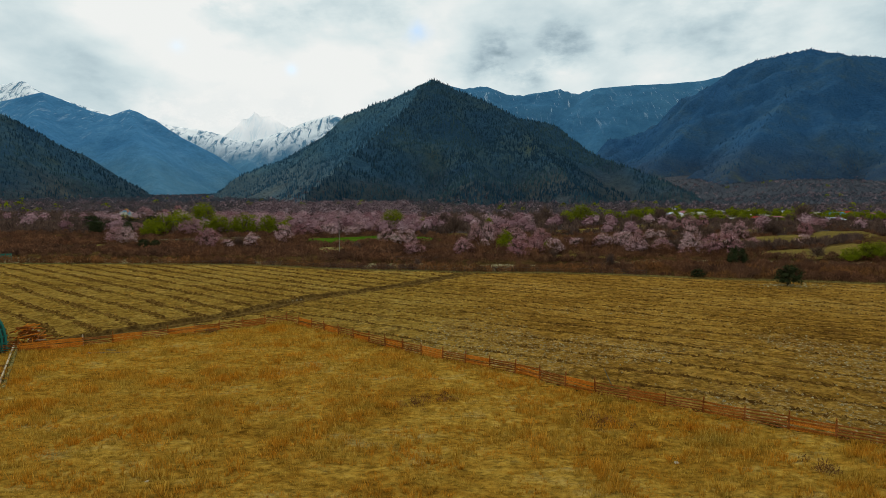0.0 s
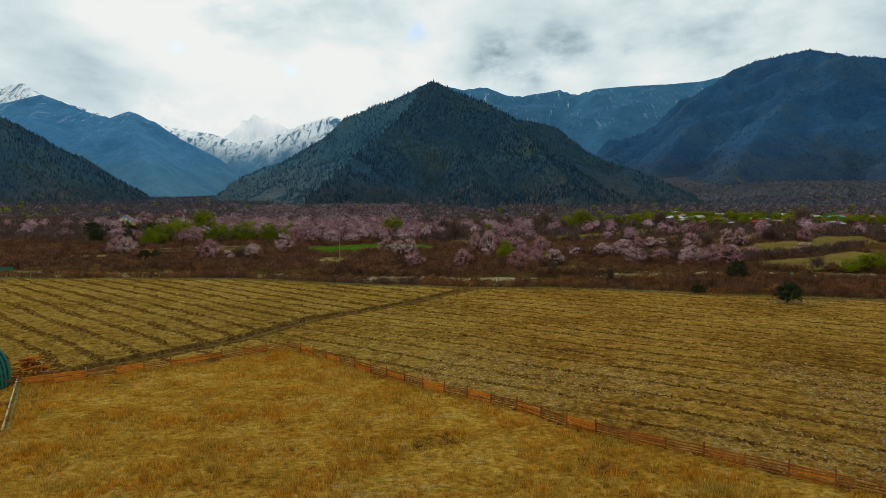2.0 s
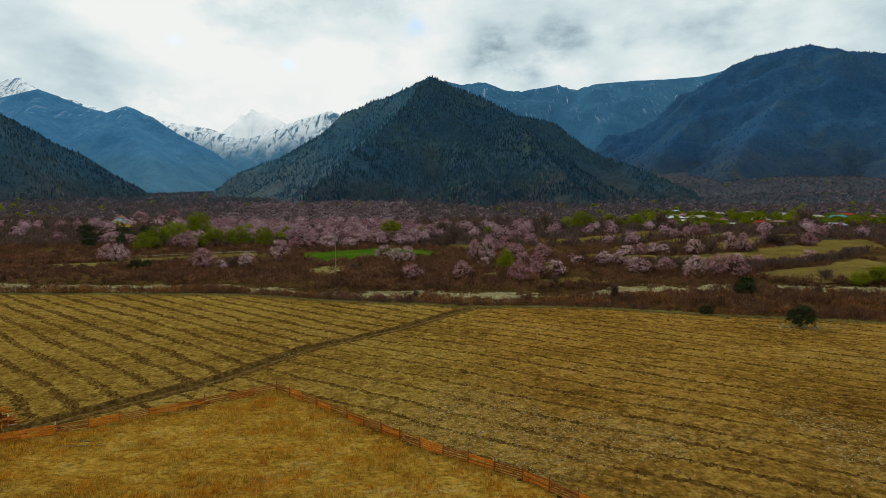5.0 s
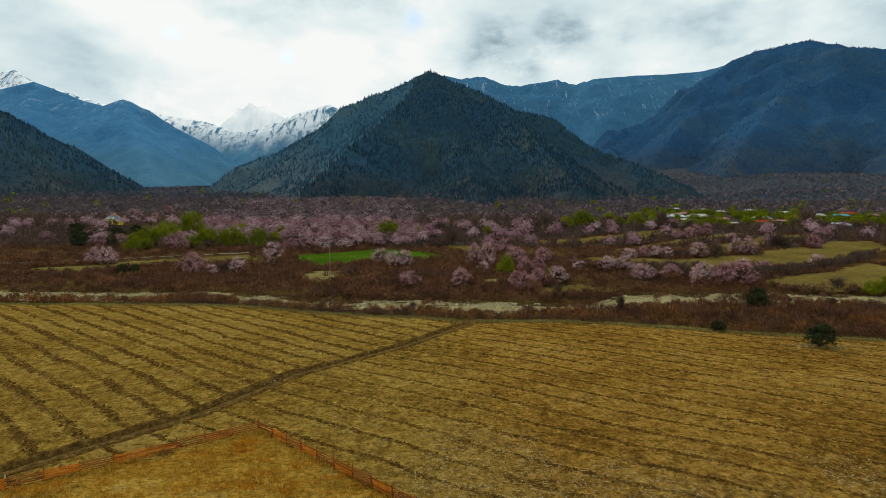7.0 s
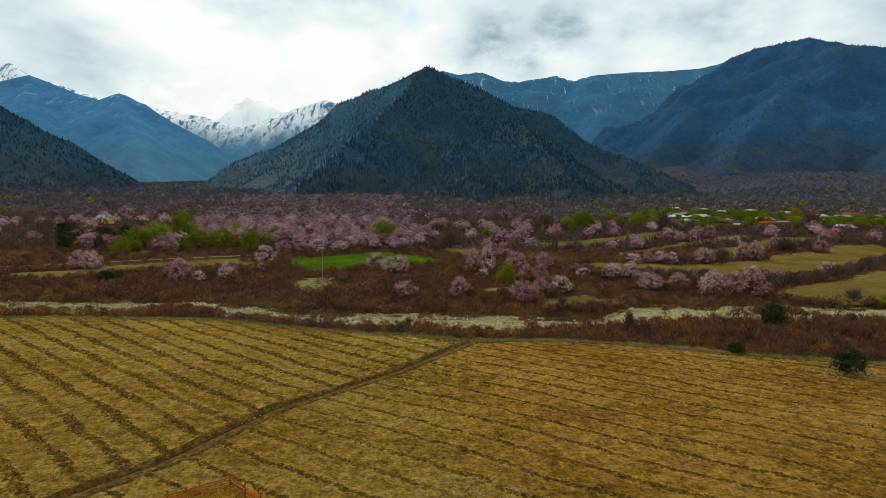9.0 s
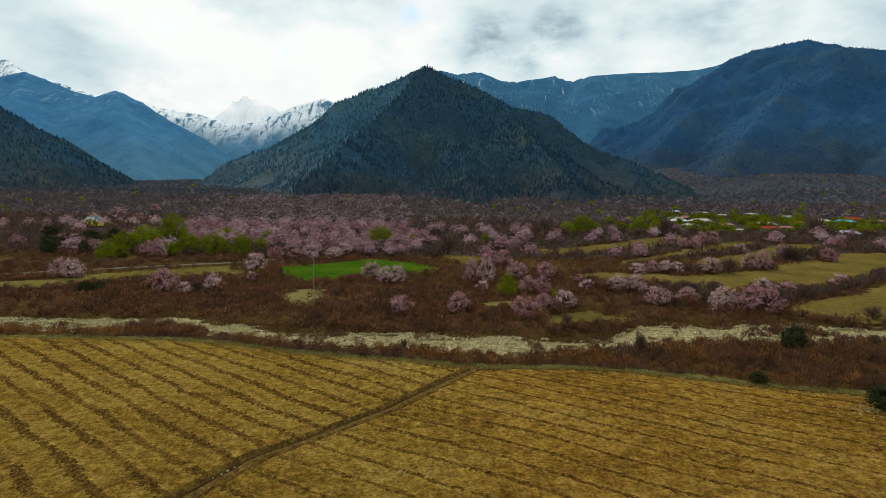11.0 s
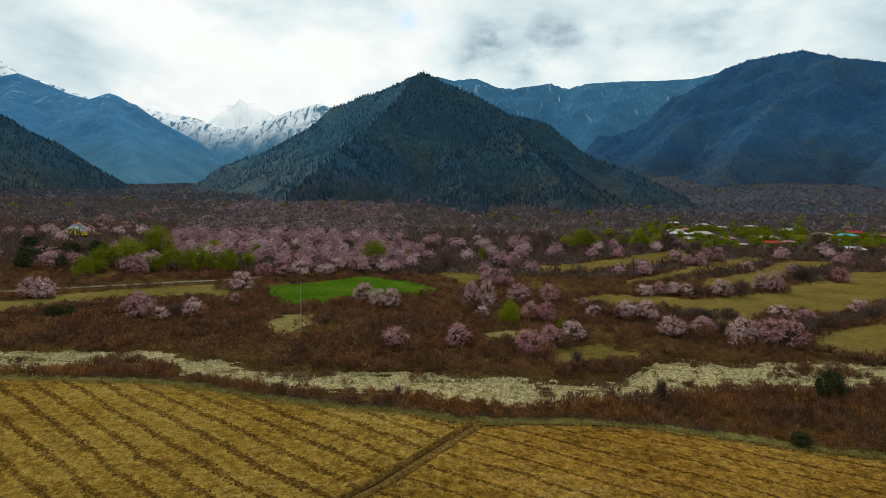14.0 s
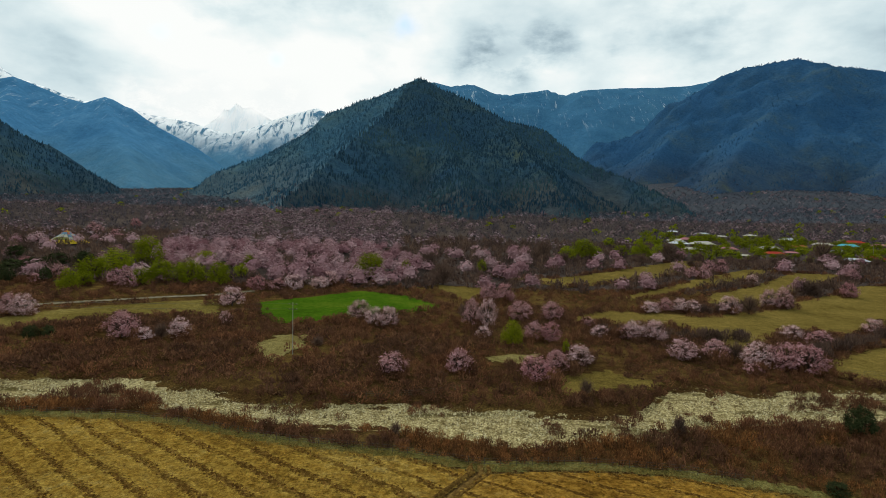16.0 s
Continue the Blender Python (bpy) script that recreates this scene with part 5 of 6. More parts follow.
def lone(x, y):
    far = np.interp(x, RIVER_X, RIVER_FAR)
    return (y > far - 0.2) * open_ground(x, y) * np.clip((fractal(x, y, 0.06, 3, 49) - 0.30) * 3, 0.1, 1) * np.where(np.abs(y - far) < 3, 1.0, 0.6)


x, y = scatter(3800, -200, 120, 132, 262, lone)
k = thin_out(x, y, 2.6)
x, y = x[k], y[k]
t = rng.uniform(1.2, 2.6, len(x))
strewn("round_scrub", round_shrubs, x, y, t * rng.uniform(1.15, 1.6, len(x)), t, MAT["twig"], "rounded leafless shrubs standing among low scrub", "scrub", rng)

# bare shrubs crowding round the feet of the blossoming trees
x, y = [], []
for rows, n in ((BANK, 6), (PLOTS, 5), (TRACKSIDE, 4), (HEDGES, 6)):
    for tx, ty, tall, wide in rows:
        x.append(tx + rng.normal(size=n) * wide * 0.60)
        y.append(ty + rng.normal(size=n) * 1.6 - 0.4)
x, y = np.concatenate(x), np.concatenate(y)
t = rng.uniform(1.8, 3.8, len(x))
strewn("thicket", round_shrubs, x, y, t * rng.uniform(1.2, 1.7, len(x)), t, MAT["twig"], "dark leafless thickets round the blossoming trees", "scrub", rng)

# tall dense hedges between the terraces
x, y = [], []
for line, deep in (([(82, 161), (92.5, 171.5), (118.5, 186), (146, 208), (168, 228)], 1.7), ([(84.9, 218), (103, 227), (127, 237), (145, 257), (194, 300), (216, 320)], 1.1), ([(44, 188), (60, 184), (84, 184)], 1.3)):
    for (ax, ay), (bx, by) in zip(line, line[1:]):
        n = int(math.hypot(bx - ax, by - ay) / 0.95)
        s = rng.random(n)
        x.append(ax + (bx - ax) * s + rng.normal(size=n) * deep * 0.6)
        y.append(ay + (by - ay) * s + rng.normal(size=n) * deep * 0.6)
x, y = np.concatenate(x), np.concatenate(y)
ok = fractal(x, y, 0.06, 2, 88) > 0.36
x, y = x[ok], y[ok]
t = rng.uniform(2.2, 4.2, len(x))
strewn("tall_hedge", round_shrubs, x, y, t * rng.uniform(1.0, 1.3, len(x)), t, MAT["near_twig"], "tall dense leafless hedges between the terraces", "hedge", rng)

# hedges round the terraces and the meadow
hx, hy = [], []
for poly in [*TERRACES[:5], MEADOW]:
    for (ax, ay), (bx, by) in zip(poly, poly[1:] + poly[:1]):
        n = int(math.hypot(bx - ax, by - ay) / 0.6)
        s = rng.random(n)
        hx.append(ax + (bx - ax) * s + rng.normal(size=n) * 1.3)
        hy.append(ay + (by - ay) * s + rng.normal(size=n) * 1.3)
hx, hy = np.concatenate(hx), np.concatenate(hy)
low = (hx > -60) & (hx < 10) & (hy < 256)
ok = (edge_distance(hx, hy, TRACK) > 3.5) & (fractal(hx, hy, 0.05, 2, 48) > 0.42) & ~(low & (rng.random(len(hx)) < 0.6))
hx, hy = hx[ok], hy[ok]
t = rng.uniform(0.9, 2.3, len(hx))
strewn("hedgerow", [*shrubs[:3], shrub_shape(99, 54, 0.024)], hx, hy, t * 1.35, t, MAT["twig"], "dark bare hedges along the terrace edges", "hedge", rng)

# ---------------------------------------------------------------- pines on the slopes
def pine_shape(seed):
    g = np.random.default_rng(seed)
    V, F = [], []
    for z0, z1, r in ((0.05, 0.62, 0.22), (0.38, 1.0, 0.15)):
        a = np.arange(4) * 2 * math.pi / 4 + g.uniform(0, 1)
        b = len(V)
        V += [(r * g.uniform(0.75, 1.2) * math.cos(q), r * g.uniform(0.75, 1.2) * math.sin(q), z0 + g.uniform(-0.05, 0.05)) for q in a] + [(0, 0, z1)]
        F += [(b + i, b + (i + 1) % 4, b + 4) for i in range(4)]
    return np.array(V), np.array(F)


PINES = [pine_shape(s) for s in (1, 2, 3, 4)]
for name, lines, (x0, x1, y0, y1), slope, rough, seed, n, (t0, t1) in (
    ("pine_forest_front", M8, (-220, 560, 700, 1800), 0.62, 110, 11, 20000, (4.5, 10)),
    ("pine_forest_shoulder", M8, (-760, 0, 800, 2100), 0.62, 110, 11, 12000, (5, 10)),
    ("pine_forest_side", M2, (500, 2400, 1200, 2950), 0.66, 190, 23, 8000, (7, 13)),
    ("pine_forest_spur", M4, (-1700, -650, 1000, 1500), 0.60, 80, 47, 6000, (5, 10)),
):
    px, py = rng.uniform(x0, x1, n), rng.uniform(y0, y1, n)
    pz = ridge_height(px, py, lines, slope, rough, seed)
    ok = (pz > (25 + 110 * fractal(px, py, 0.004, 2, 58) if name.endswith("side") else height(px, py) + 2)) & (fractal(px, py, 0.012, 3, 57) > 0.26)
    px, py = px[ok], py[ok]
    slope_count = len(px)
    cx, cy = [], []
    for line in (lines[:2] if name.endswith("front") else lines[-1:] if name.endswith("shoulder") else lines[:1]):
        for (ax, ay, _), (bx, by, _) in zip(line, line[1:]):
            m = int(math.hypot(bx - ax, by - ay) / 4)
            s = rng.random(m)
            cx.append(ax + (bx - ax) * s + rng.normal(size=m) * 7)
            cy.append(ay + (by - ay) * s + rng.normal(size=m) * 7)
    px, py = np.concatenate([px, *cx]), np.concatenate([py, *cy])
    pz = ridge_height(px, py, lines, slope, rough, seed)
    ok = pz > height(px, py)
    if lines is M8:
        ok &= right_of_spur(px, py) == name.endswith("front")
    slope_count = int(ok[:slope_count].sum())
    px, py, pz = px[ok], py[ok], pz[ok]
    t = rng.uniform(t0, t1, len(px)) * np.where(np.arange(len(px)) < slope_count, 1.0, 0.78)
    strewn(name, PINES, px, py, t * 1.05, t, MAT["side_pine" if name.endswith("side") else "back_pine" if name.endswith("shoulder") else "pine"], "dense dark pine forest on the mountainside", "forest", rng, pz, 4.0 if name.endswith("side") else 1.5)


# ---------------------------------------------------------------- grass, clods and stones
tufts = []
for s in range(6):
    g = np.random.default_rng(100 + s)
    n = 8
    a, r = g.uniform(0, 6.28, n), g.uniform(0.1, 0.55, n)
    tips = np.stack([r * np.cos(a), r * np.sin(a), g.uniform(0.55, 1.0, n)], -1)
    tufts.append(blades(np.stack([tips[:, 0] * 0.35, tips[:, 1] * 0.35, np.full(n, -0.05)], -1), tips, 0.036, g))
x, y = rng.uniform(-60, 45, 90000), rng.uniform(16, 64, 90000)
ok = inside(x, y, [(p[0] * 0.995, p[1] - 0.4) for p in paddock_poly]) & (np.abs(x) < 0.86 * y + 6) & (fractal(x, y, 0.30, 3, 61) > rng.uniform(0.10, 0.55, len(x)))
x, y = x[ok][:36000], y[ok][:36000]
fx, fy = [], []
for line in (FENCE_RIGHT, FENCE_LEFT):
    for (ax, ay), (bx, by) in zip(line, line[1:]):
        s = rng.random(int(math.hypot(bx - ax, by - ay) * 13))
        fx.append(ax + (bx - ax) * s + rng.normal(size=len(s)) * 0.28)
        fy.append(ay + (by - ay) * s + rng.normal(size=len(s)) * 0.28)
meadow_count = len(x)
x, y = np.concatenate([x, *fx]), np.concatenate([y, *fy])
t = rng.uniform(0.20, 0.42, len(x)) * np.where(np.arange(len(x)) < meadow_count, 1.0, 0.6) * (0.65 + 0.85 * np.clip((fractal(x, y, 0.42, 3, 62) - 0.36) * 3.0, 0.0, 1.2))
strewn("dry_grass", tufts, x, y, t * 1.2, t, MAT["straw"], "long dry golden grass in tufts over the paddock", "grass", rng, pasture_z(x, y) + 0.08)

ex, ey = [], []
for (ax, ay), (bx, by) in zip(FIELD_EDGE[1:], FIELD_EDGE[2:-1]):
    s = rng.random(int(math.hypot(bx - ax, by - ay) * 22))
    ex.append(ax + (bx - ax) * s + rng.normal(size=len(s)) * 0.5)
    ey.append(ay + (by - ay) * s - 0.1 + rng.normal(size=len(s)) * 0.75)
x, y = np.concatenate(ex), np.concatenate(ey)
t = rng.uniform(0.16, 0.42, len(x))
strewn("edge_grass", tufts, x, y, t * 1.5, t, MAT["pale_grass"], "ragged dry grass along the field edge", "grass", rng, height(x, y) + 0.1)

mounds = []
for s in range(4):
    g = np.random.default_rng(120 + s)
    a = np.arange(6) * 2 * math.pi / 6
    ring = np.stack([0.5 * np.cos(a) * g.uniform(0.6, 1.2, 6), 0.5 * np.sin(a) * g.uniform(0.6, 1.2, 6), np.full(6, -0.1)], -1)
    V = np.concatenate([ring, ring * np.array([0.5, 0.5, 0]) + np.array([0, 0, 0.7]) + g.normal(size=(6, 3)) * 0.12])
    F = [(i, (i + 1) % 6, 6 + i) for i in range(6)] + [((i + 1) % 6, 6 + (i + 1) % 6, 6 + i) for i in range(6)] + [(6, 6 + i, 6 + i + 1) for i in range(1, 5)]
    mounds.append((V, np.array(F)))
clods = []
for s in range(5):
    g = np.random.default_rng(140 + s)
    a = np.arange(5) * 2 * math.pi / 5
    V = np.concatenate([np.stack([0.5 * np.cos(a) * g.uniform(0.5, 1.3, 5), 0.5 * np.sin(a) * g.uniform(0.4, 0.9, 5), np.full(5, -0.1)], -1), [[g.uniform(-0.2, 0.2), g.uniform(-0.2, 0.2), 1.0]]])
    clods.append((V, np.array([(i, (i + 1) % 5, 5) for i in range(5)])))
x, y = rng.uniform(-110, 110, 420000), rng.uniform(18, 127, 420000)
f = inside(x, y, right_poly) | inside(x, y, left_poly)
f &= (row_wave(x, y) > 0.25) & (fractal(x, y, 0.30, 3, 63) > 0.38) & (np.abs(x) < 0.86 * y + 8)
x, y = x[f][:15000], y[f][:15000]
t = rng.uniform(0.05, 0.19, len(x)) * np.where(x < np.interp(y, [p[1] for p in DITCH], [p[0] for p in DITCH]), 1.3, 1.0)
strewn("plough_clods", clods, x, y, t * rng.uniform(1.8, 3.4, len(x)), t, MAT["clod"], "dark clods and cut stalks lying along the plough rows", "soil", rng, field_z(x, y) + 0.08)
x, y = rng.uniform(-100, 100, 40000), rng.uniform(22, 125, 40000)
f = (inside(x, y, right_poly) | inside(x, y, left_poly)) & (np.abs(x) < 0.86 * y + 8) & (fractal(x, y, 0.2, 3, 64) > 0.45)
x, y = x[f][:9000], y[f][:9000]
t = rng.uniform(0.08, 0.22, len(x))
strewn("stubble", tufts, x, y, t * 1.6, t, MAT["straw"], "short dry stubble over the mown fields", "grass", rng, field_z(x, y) + 0.08)
x, y = scatter(110000, -120, 140, 108, 156, lambda x, y: (river_mask(x, y) > 0.4) * np.clip((fractal(x, y, 0.2, 3, 65) - 0.25) * 2.5, 0, 1))
t = rng.uniform(0.09, 0.24, len(x)) * np.where(rng.random(len(x)) < 0.05, 2.0, 1.0)
strewn("cobbles", clods, x[:15000], y[:15000], t[:15000] * 1.9, t[:15000], MAT["cobble"], "pale rounded cobbles strewn over the riverbed", "stones", rng, bed_z(x[:15000], y[:15000]), smooth=True)
x, y = scatter(40000, -10, 75, 22, 75, lambda x, y: inside(x, y, right_poly) * stony(x, y) * 0.5)
t = rng.uniform(0.05, 0.14, len(x))
strewn("field_stones", mounds, x[:2000], y[:2000], t[:2000] * 1.7, t[:2000], MAT["stone"], "small pale stones turned up in the field", "stones", rng, field_z(x[:2000], y[:2000]) + 0.1)

x, y = rng.normal(58.5, 3.2, 160), rng.normal(95.0, 1.0, 160)
t = rng.uniform(0.10, 0.24, 160)
strewn("stone_heap", mounds, x, y, t * 1.6, t, MAT["stone"], "pale stones cleared from the field under a dark bush", "stones", rng, height(x, y) + 0.1)


# ---------------------------------------------------------------- timber fence
def along(line, gap):
    """Places at even steps along a polyline."""
    out, carry = [], 0.0
    for (ax, ay), (bx, by) in zip(line, line[1:]):
        d = math.hypot(bx - ax, by - ay)
        while carry < d:
            out.append((ax + (bx - ax) * carry / d, ay + (by - ay) * carry / d))
            carry += gap
        carry -= d
    return out


def post_mesh(tall, r, mat):
    bm = bmesh.new()
    pole_mesh(bm, (0, 0, -0.35), (0, 0, tall), r, r * 0.8, 7)
    pole_mesh(bm, (0, 0, tall), (0.01, 0, tall + 0.05), r * 0.78, r * 0.3, 7)
    me = bpy.data.meshes.new("post")
    bm.to_mesh(me)
    bm.free()
    me.materials.append(mat)
    return me


def rail_mesh(name, wide, thick, mat, seed):
    """A board or pole one metre long along x, a little bent and uneven."""
    g = random.Random(seed)
    bm = bmesh.new()
    box(bm, 1.0, thick, wide, (0.5, 0, 0), bevel=min(wide, thick) * 0.2)
    bmesh.ops.subdivide_edges(bm, edges=[e for e in bm.edges if abs(e.verts[0].co.x - e.verts[1].co.x) > 0.5], cuts=2)
    for v in bm.verts:
        v.co.z += 0.02 * math.sin(3.1 * v.co.x + seed) + g.uniform(-0.008, 0.008)
        v.co.y += g.uniform(-0.008, 0.008)
    me = bpy.data.meshes.new(name)
    bm.to_mesh(me)
    bm.free()
    me.materials.append(mat)
    return me


BOARDS = [rail_mesh("board", 0.148, 0.035, MAT["wood_new"], s) for s in range(3)] + [rail_mesh("board", 0.128, 0.04, MAT["wood_brown"], s) for s in range(3, 5)]
RAILS = [rail_mesh("rail", 0.075, 0.07, MAT["wood_old"], 10 + s) for s in range(4)]
POSTS = [post_mesh(1.30, 0.06, MAT["wood_old"]), post_mesh(1.12, 0.055, MAT["wood_old"]), post_mesh(1.25, 0.075, MAT["wood_pale"])]


def timber_fence(line, gap, style, label, pale=-1):
    pts = along(line, gap)
    fence = root("timber_fence", pts[0][0], pts[0][1], ground_z(*pts[0]))
    z0 = fence.location.z
    g = random.Random(len(pts))
    for k, (x, y) in enumerate(pts):
        p = part("post", POSTS[2 if k == pale else g.choice((0, 0, 1))], None, fence, "pale new post" if k == pale else "")
        p.matrix_basis = Matrix.Translation((x - pts[0][0], y - pts[0][1], ground_z(x, y) - z0)) @ pose(0, 0, 0, g.uniform(-3, 3), g.uniform(-3, 3), g.uniform(0, 90))
        if k == len(pts) - 1:
            break
        bx, by = pts[k + 1]
        d, turn = math.hypot(bx - x, by - y), math.atan2(by - y, bx - x)
        rise = (ground_z(bx, by) - ground_z(x, y)) / d
        new_bay = style(k)
        levels = (0.20, 0.38, 0.56, 0.74, 0.92) if new_bay else (0.22, 0.40, 0.58, 0.76, 0.94)
        for zz in levels:
            r = part("board" if new_bay else "rail", g.choice(BOARDS if new_bay else RAILS), None, fence)
            r.matrix_basis = Matrix.Translation((x - pts[0][0], y - pts[0][1], ground_z(x, y) - z0 + zz + g.uniform(-0.03, 0.03))) @ Matrix.Rotation(turn, 4, "Z") @ Matrix.Rotation(-math.atan(rise) + g.uniform(-0.012, 0.012), 4, "Y") @ Matrix.Translation((-0.08, g.uniform(0.05, 0.07), 0)) @ Matrix.Diagonal((d + 0.16, 1, 1, 1))
    return tagged(fence, label, "fence", "timber fences")


timber_fence(FENCE_RIGHT, 2.35, lambda k: k % 2 == 1, "rustic fence of alternating orange boards and dark rails")
timber_fence(FENCE_LEFT, 2.45, lambda k: k % 5 not in (2, 0), "rustic fence of orange boards and dark rails beside the ditch", 8)


# ---------------------------------------------------------------- wire fences
def plain(name, color, rough=0.6, metal=0.0):
    n = Nodes(name)
    f = n.noise(3.0, 5, 0.6)
    dark = tuple(c * 0.7 for c in color)
    return n.finish(n.mix(f, dark, color), rough, metal=metal)


MAT["wire"] = plain("fence_wire", (0.10, 0.10, 0.09), 0.8)
MAT["grey_post"] = plain("grey_post", (0.10, 0.085, 0.06), 0.9)
MAT["pole"] = plain("pole_concrete", (0.30, 0.28, 0.23), 0.9)
WIRE_POST = post_mesh(1.15, 0.035, MAT["grey_post"])


def wire_tube(path):
    """One thin strand through all the points, three-sided."""
    V, F = [], []
    for k, (p, r) in enumerate(path):
        V += [(p[0], p[1] - r, p[2] - r), (p[0], p[1] + r, p[2] - r), (p[0], p[1], p[2] + r)]
        if k:
            a = 3 * (k - 1)
            F += [(a, a + 1, a + 4, a + 3), (a + 1, a + 2, a + 5, a + 4), (a + 2, a, a + 3, a + 5)]
    return np.array(V), np.array(F)


def wire_fence(line, gap, label, levels=(0.35, 0.7, 1.05)):
    pts = along(line, gap)
    fence = root("wire_fence", pts[0][0], pts[0][1], ground_z(*pts[0]))
    z0 = fence.location.z
    g = random.Random(len(pts))
    for x, y in pts:
        p = part("post", WIRE_POST, None, fence)
        p.matrix_basis = Matrix.Translation((x - pts[0][0], y - pts[0][1], ground_z(x, y) - z0)) @ pose(0, 0, 0, g.uniform(-4, 4), g.uniform(-4, 4), 0)
    for zz in levels:
        path = [((x - pts[0][0], y - pts[0][1], ground_z(x, y) - z0 + zz), 0.010) for x, y in pts]
        part("wire", raw("wire", *wire_tube(path), MAT["wire"]), None, fence)
    return tagged(fence, label, "fence", "wire fences")


wire_fence([(x, y + 1.2) for x, y in FIELD_EDGE[1:10]], 2.1, "thin wire fence on grey posts between field and river")
wire_fence([(-15.3, 132.3 + 4), (-4, 137.5), (7.7, 141.9)], 2.0, "low wire fence on leaning posts above the riverbed")
wire_fence([(86, 155.5), (110, 153), (140, 150)], 2.2, "wire fence along the edge of a dry terrace")


# ---------------------------------------------------------------- poles and cables
def utility_pole(x, y, tall, label):
    ob = root("utility_pole", x, y, ground_z(x, y))
    part("mast", pole_mesh(bmesh.new(), (0, 0, -0.5), (0, 0, tall), 0.10, 0.065, 8), MAT["pole"], ob)
    for z in (tall - 0.5, tall - 1.6):
        arm = part("crossarm", box(bmesh.new(), 1.8, 0.10, 0.12, (0, 0.12, z), bevel=0.01), MAT["grey_post"], ob)
        for dx in (-0.8, 0.0, 0.8):
            part("insulator", pole_mesh(bmesh.new(), (dx, 0.12, z + 0.06), (dx, 0.12, z + 0.26), 0.06, 0.04, 6), MAT["pole"], arm)
    return tagged(ob, label, "pole", "utility poles")


utility_pole(-30.0, 162.6, 11.5, "tall pale concrete power pole standing in the clearing")
utility_pole(95.4, 285.5, 9.0, "grey power pole at a terrace edge")
utility_pole(26.7, 325.7, 8.0, "grey power pole beside the orchard wood")
utility_pole(302.0, 415.0, 9.0, "grey power pole beside a village house")
for dz in (0.0, 1.1):
    a, b = Vector((-30.0, 162.6, 11.1 - dz)), Vector((-150.0, 172.0, 10.5 - dz))
    strand = [(tuple(a.lerp(b, i / 24) - Vector((0, 0, 5.0 * i / 24 * (1 - i / 24)))), 0.018) for i in range(25)]
    me = raw("power_cable", *wire_tube(strand), MAT["wire"])
    tagged(new("power_cable", me), "thin grey power cable slung from the pole", "cable", "power cables")


# ---------------------------------------------------------------- village
MAT["plaster"] = plain("white_plaster", (0.26, 0.22, 0.17), 0.9)
MAT["glass"] = plain("dark_window_glass", (0.03, 0.035, 0.04), 0.15)
MAT["door"] = plain("brown_door", (0.20, 0.09, 0.05), 0.7)
ROOFS = {
    "cream": plain("cream_roof_sheet", (0.50, 0.46, 0.37), 0.6),
    "white": plain("white_roof_sheet", (0.58, 0.60, 0.60), 0.6),
    "red": plain("red_roof_sheet", (0.34, 0.055, 0.035), 0.5),
    "pink": plain("pink_roof_sheet", (0.40, 0.18, 0.18), 0.6),
    "teal": plain("teal_roof_sheet", (0.10, 0.38, 0.40), 0.6),
    "orange": plain("orange_roof_sheet", (0.36, 0.14, 0.05), 0.6),
}


